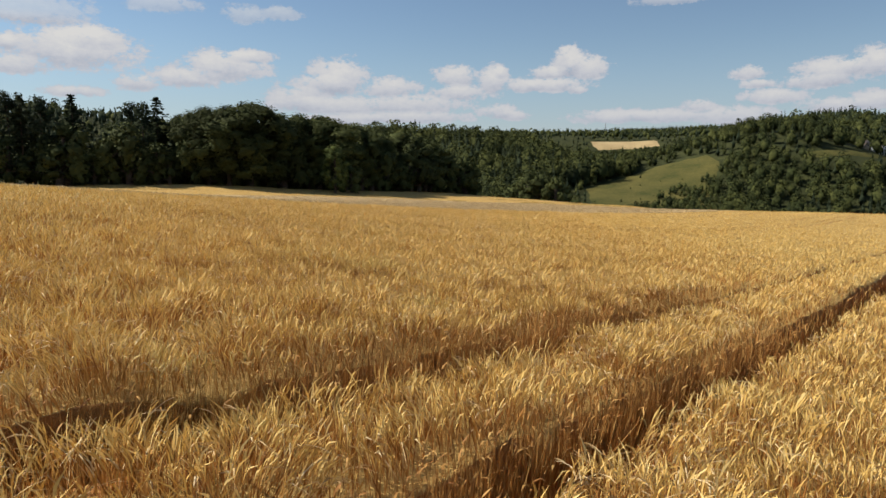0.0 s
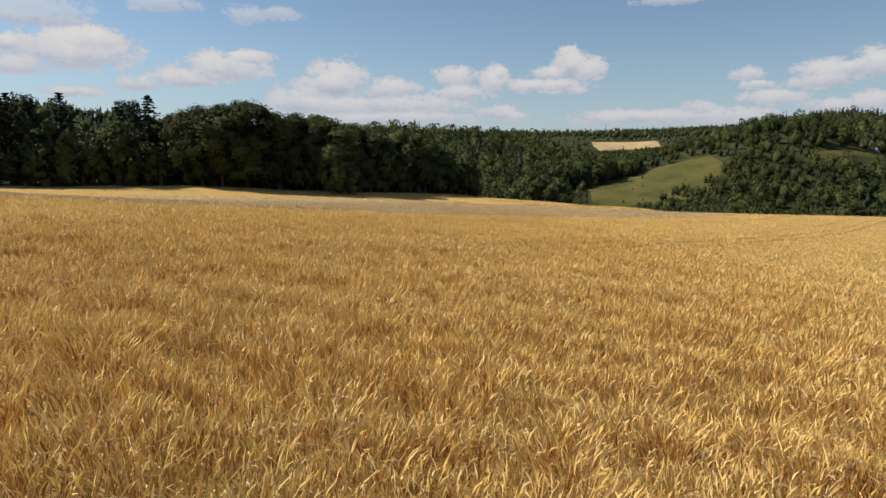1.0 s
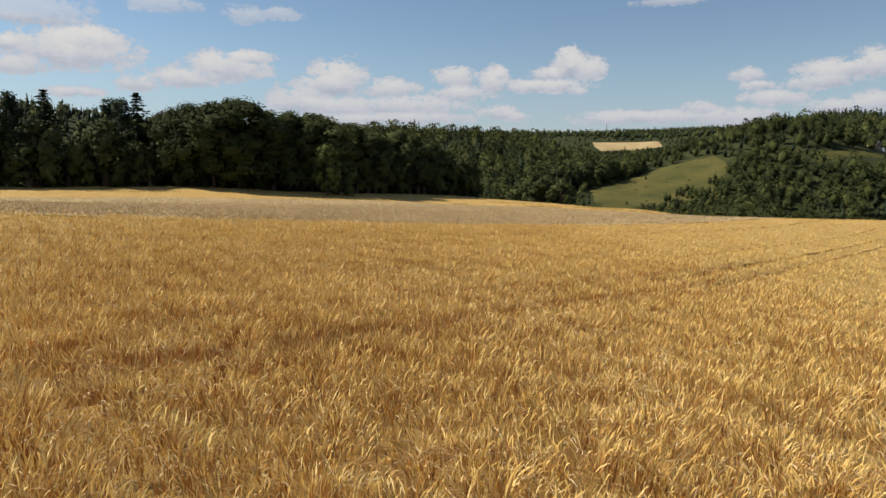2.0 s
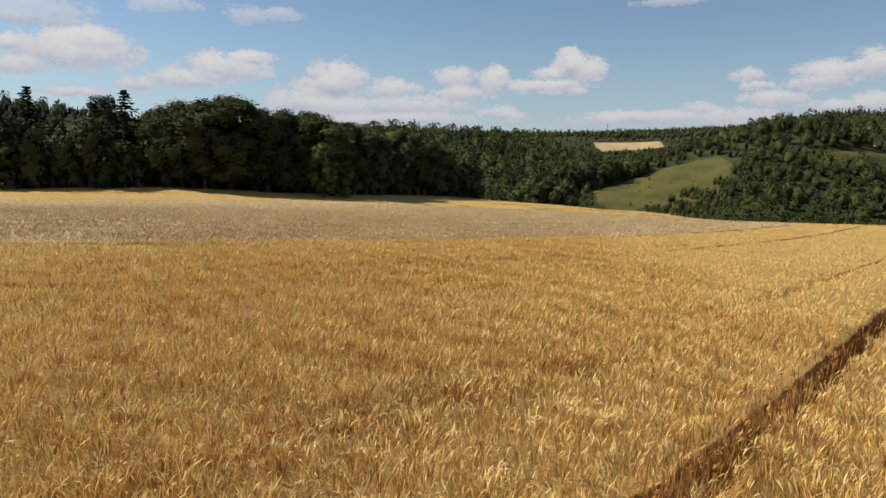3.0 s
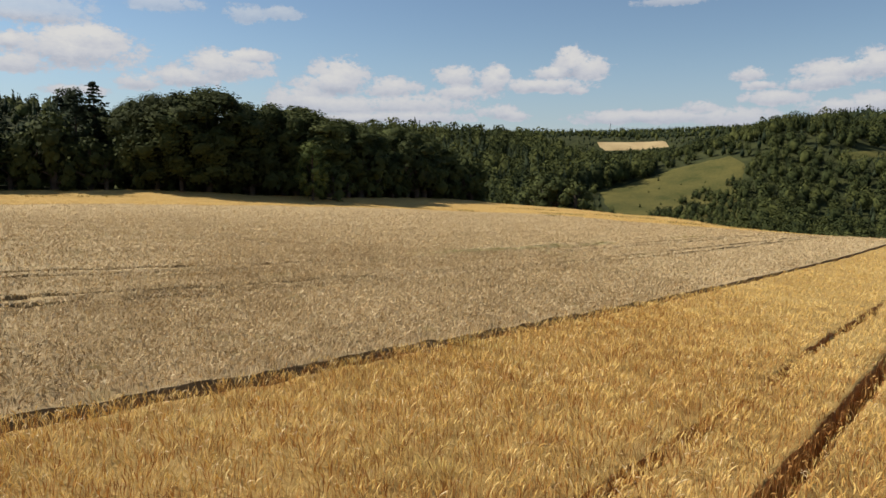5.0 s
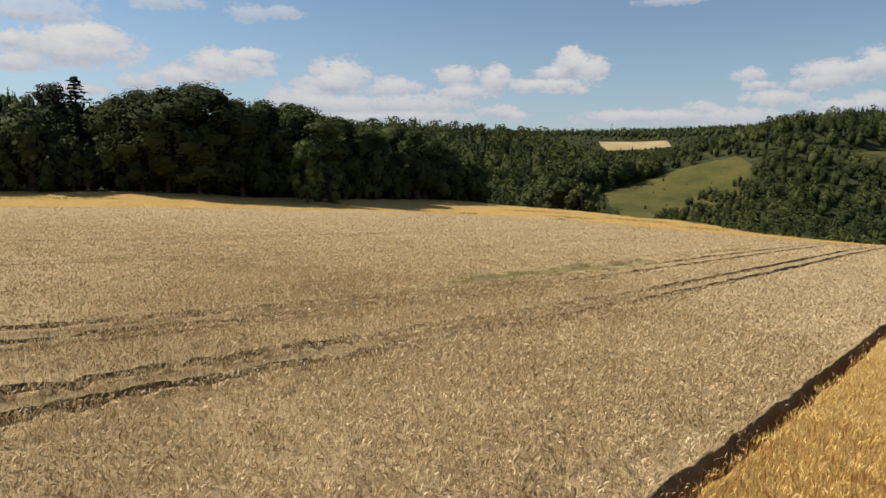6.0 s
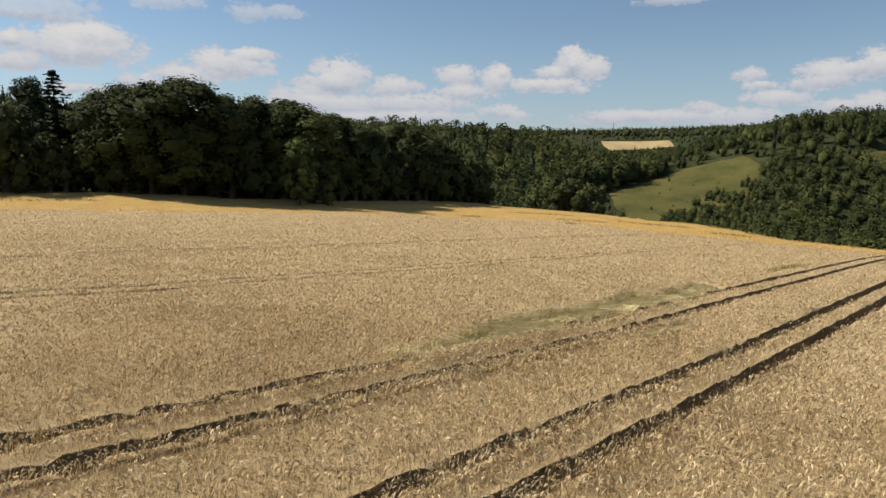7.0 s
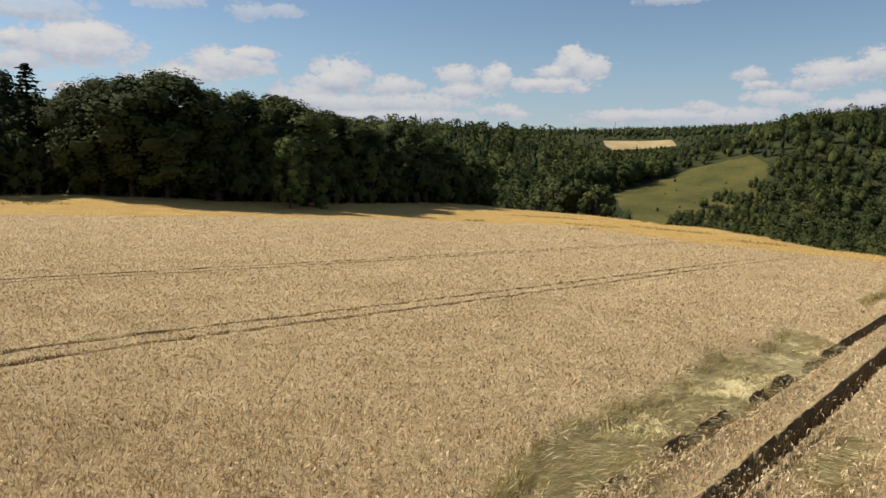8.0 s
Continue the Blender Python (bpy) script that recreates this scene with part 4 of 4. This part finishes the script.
def wooded(box, gap, seed, test):
    rng = np.random.default_rng(seed)
    x0, x1, y0, y1 = box
    gx, gy = np.meshgrid(np.arange(x0, x1, gap), np.arange(y0, y1, gap))
    x = (gx + rng.uniform(-0.45, 0.45, gx.shape) * gap).ravel()
    y = (gy + rng.uniform(-0.45, 0.45, gy.shape) * gap).ravel()
    k = test(x, y)
    return x[k], y[k]


FAR_FIELD_RING = [(318, 1425), (452, 1425), (456, 1490), (316, 1490)]
CLEARING_RING = [(316, 580), (398, 592), (404, 627), (316, 611)]


HOUSES = [(391, 722, 0.5, 11.0), (399, 657, 0.2, 9.0), (421, 668, -0.5, 12.0)]      # place, turn, length


def house_plot(x, y):
    """Gardens and the ground before each house, kept free of trees."""
    out = np.zeros(np.shape(x), bool)
    for hx, hy, turn, long in HOUSES:
        out |= (np.abs(x - hx * y / hy) < long * 0.75) & (y > hy - 26) & (y < hy + 9)
    return out | ((np.abs(x - 266 * y / 478) < 3.5) & (y > 420) & (y < 483))


def open_land(x, y):
    return house_plot(x, y) | (edge_distance(x, y, MEADOW_RING) < 3) | (edge_distance(x, y, FAR_FIELD_RING) < 3) | (edge_distance(x, y, CLEARING_RING) < 3)


def in_view(x, y, margin=1.12):
    return np.abs(x) < 0.66 * margin * y + 40


def build_woods():
    near = wooded((-330, 60, 235, 480), 7.0, 21, lambda x, y: (edge_distance(x, y, FIELD) > 20) & (x < 0.2 * (y - 300) + 2) & in_view(x, y))
    woods("edge_wood", "dark mixed wood behind the field's edge", near, 0.3, 22, 70, 0.75, (20, 26), lambda x, y: 1 - 0.55 * smooth(-x, 112, 122))
    mid = wooded((-260, 330, 380, 930), 10.8, 23, lambda x, y: (edge_distance(x, y, FIELD) > 30) & ~open_land(x, y) & ((x > 0.2 * (y - 300) + 2) | (y > 480)) & (x < 190) & in_view(x, y) & ((y > 600) | (x < 0.275 * (y - 86))))
    woods("valley_wood", "mixed conifer and broadleaf wood filling the valley", mid, 0.34, 24, 165, 0.95, (17, 27), lambda x, y: (1 - 0.35 * smooth(x, 90, 160) * smooth(y, 650, 750)) * (1 - 0.6 * smooth(x / (y - 86), 0.17, 0.23) * (1 - smooth(y, 600, 625))))
    right = wooded((100, 700, 200, 900), 11.0, 25, lambda x, y: (edge_distance(x, y, FIELD) > 30) & ~open_land(x, y) & (x > 120) & in_view(x, y) & ((y > 600) | (x > 0.37 * (y - 86))))
    woods("hillside_wood", "broadleaf trees and scrub on the opposite slope", right, 0.10, 26, 170, 1.05, (11, 18), lambda x, y: 0.70 + 0.30 * smooth(x / (y - 86), 0.40, 0.50))
    behind = wooded((-900, -240, 480, 930), 13.0, 41, lambda x, y: in_view(x, y, 1.0) & (edge_distance(x, y, FIELD) > 60))
    woods("upper_wood", "dark conifer wood on the hill behind the field's edge", behind, 0.7, 42, 26, 1.9, (14, 21))
    low = wooded((190, 470, 1080, 1425), 10.0, 29, lambda x, y: ~open_land(x, y))
    woods("far_scrub", "low trees before the distant grain field", low, 0.2, 30, 24, 1.3, (6, 13))
    far = wooded((-1000, 1700, 930, 2500), 19.0, 27, lambda x, y: ~open_land(x, y) & in_view(x, y, 1.0) & ~((x > 190) & (x < 470) & (y > 1080) & (y < 1425)) & ~((x > 440) & (x < 800) & (y > 930) & (y < 1420)))
    slope = wooded((440, 800, 930, 1420), 9.0, 35, lambda x, y: ~open_land(x, y) & ~((x < 470) & (y > 1080)))
    woods("slope_wood", "dense dark conifers on the far slope", slope, 0.75, 36, 26, 1.7, (15, 22))
    shrubs = wooded((120, 270, 430, 600), 4.6, 37, lambda x, y: (edge_distance(x, y, FIELD) > 30) & (grain(x, y, 14.0, 25) + 0.45 * grain(x, y, 5.0, 26) > 0.50)
                    & (((edge_distance(x, y, MEADOW_RING) < 4) & (x > 0.335 * (y - 86) + 0.25 * (y - 500) + 18 * (grain(x, y, 25.0, 27) - 0.5))) | ((edge_distance(x, y, MEADOW_RING) > 2) & (x > 0.255 * (y - 86)) & (x < 0.42 * (y - 86)))))
    woods("hillside_scrub", "low dark shrubs at the foot of the meadow", shrubs, 0.0, 38, 70, 1.25, (3.0, 8.5))
    dots = wooded((120, 240, 560, 650), 15.0, 39, lambda x, y: (edge_distance(x, y, MEADOW_RING) < -4) & (wobble(x, y, 0.4) > 0.15))
    woods("meadow_bushes", "small round bushes dotted over the dry meadow", dots, 0.0, 40, 60, 2.0, (1.8, 3.4))
    woods("ridge_wood", "conifer woods on the far ridges", far, 0.6, 28, 8, 2.8, (13, 18))


build_woods()


# ---------------------------------------------------------------- far buildings, post and mast


def plain(name, a, b, scale, rough=0.8):
    m, w = material(name)
    tc = w.n("ShaderNodeTexCoord").outputs["Object"]
    finish(w, w.ramp(w.noise(tc, scale, 4, 0.6), [(0.3, a), (0.7, b)]), rough, w.noise(tc, scale * 4, 3), 0.02, spec=0.2)
    return m


PLASTER = plain("pale_plaster", (0.60, 0.56, 0.48), (0.74, 0.70, 0.62), 0.8)
TAN = plain("tan_plaster", (0.42, 0.30, 0.20), (0.55, 0.41, 0.28), 0.8)
SHEET = plain("pale_sheet_roof", (0.50, 0.51, 0.52), (0.66, 0.67, 0.68), 0.6, 0.5)
ROOF = plain("weathered_roof", (0.20, 0.15, 0.12), (0.32, 0.25, 0.20), 1.5)
PANE = plain("dark_pane", (0.02, 0.024, 0.03), (0.035, 0.04, 0.05), 1.0, 0.1)
WOOD = plain("bleached_wood", (0.42, 0.38, 0.31), (0.60, 0.55, 0.46), 3.0)


def box(lo, hi, taper=0.0):
    """Corners and faces of a box, its top drawn in along y by taper."""
    (x0, y0, z0), (x1, y1, z1) = lo, hi
    v = [(x0, y0, z0), (x1, y0, z0), (x1, y1, z0), (x0, y1, z0), (x0, y0 + taper, z1), (x1, y0 + taper, z1), (x1, y1 - taper, z1), (x0, y1 - taper, z1)]
    return v, [(3, 2, 1, 0), (4, 5, 6, 7), (0, 1, 5, 4), (1, 2, 6, 5), (2, 3, 7, 6), (3, 0, 4, 7)]


def house(x, y, turn, long, walls, roof, label):
    h = thing("house", label, "house", "houses on the opposite hillside")
    deep, high = long * 0.36, 3.6
    v, f = box((-long / 2, -deep, -2.5), (long / 2, deep, high))
    part("wall", mesh_of("wall", v, f, [walls]), h)
    for s in (-1, 1):
        gv = [(s * long / 2, -deep, high), (s * long / 2, deep, high), (s * long / 2, 0, high + deep * 0.8), (s * (long / 2 - 0.3), -deep, high), (s * (long / 2 - 0.3), deep, high), (s * (long / 2 - 0.3), 0, high + deep * 0.8)]
        part("gable", mesh_of("gable", gv, [(0, 1, 2), (3, 5, 4), (1, 4, 2), (2, 4, 5), (0, 2, 3), (2, 5, 3)], [walls]), h)
    a, b = deep + 0.5, high + deep * 0.8
    for s in (-1, 1):
        rv = [(-long / 2 - 0.5, s * a, high - 0.3), (long / 2 + 0.5, s * a, high - 0.3), (long / 2 + 0.5, 0, b + 0.1), (-long / 2 - 0.5, 0, b + 0.1)]
        rv += [(p, q, r + 0.22) for p, q, r in rv]
        part("roof", mesh_of("roof", rv, [(0, 1, 2, 3), (7, 6, 5, 4), (0, 4, 5, 1), (1, 5, 6, 2), (2, 6, 7, 3), (3, 7, 4, 0)], [roof]), h)
    part("chimney", mesh_of("chimney", *box((long * 0.2, 0.4, b - 1.4), (long * 0.2 + 0.7, 1.1, b + 0.9)), [ROOF]), h, "brick chimney")
    for k in range(3):
        u = (k - 1) * long * 0.3
        win = part("window", mesh_of("window", *box((u - 0.65, -deep - 0.06, 0.8), (u + 0.65, -deep + 0.05, 2.3)), [PLASTER]), h)
        part("pane", mesh_of("pane", *box((u - 0.52, -deep - 0.08, 0.93), (u + 0.52, -deep - 0.03, 2.17)), [PANE]), win)
    h.matrix_basis = Matrix.Translation((x, y, float(land(np.array(float(x)), np.array(float(y)))) + 0.6)) @ Matrix.Rotation(turn, 4, "Z")


for (hx, hy, turn, long), walls, roof, label in zip(HOUSES, (PLASTER, TAN, PLASTER), (SHEET, ROOF, SHEET), ("low building with a pale sheet roof among trees", "tan plastered house with a brown roof", "white plastered house with a pale roof")):
    house(hx, hy, turn, long, walls, roof, label)


def mast(x, y, high):
    t = thing("radio_mast", "slim grey mast on the far wooded ridge", "mast")
    v, f = [], []
    limb(v, f, (0, 0, -1), (0, 0, high), 1.3, 0.9, 8)
    part("shaft", mesh_of("shaft", v, f, [SHEET]), t)
    v, f = [], []
    limb(v, f, (0, 0, high - 7), (0, 0, high - 4), 2.2, 2.2, 8)
    part("platform", mesh_of("platform", v, f, [SHEET]), t)
    t.location = (x, y, float(land(np.array(float(x)), np.array(float(y)))))


mast(503, 2150, 33.0)


def post(x, y, high):
    t = thing("utility_pole", "bleached wooden pole standing before the valley trees", "pole")
    v, f = [], []
    limb(v, f, (0, 0, -1.0), (0, 0, high), 0.19, 0.14, 8)
    part("shaft", mesh_of("shaft", v, f, [WOOD]), t)
    part("crossbar", mesh_of("crossbar", *box((-0.6, -0.08, high - 0.7), (0.6, 0.08, high - 0.52)), [WOOD]), t)
    t.location = (x, y, float(land(np.array(float(x)), np.array(float(y)))))


post(266, 478, 8.0)
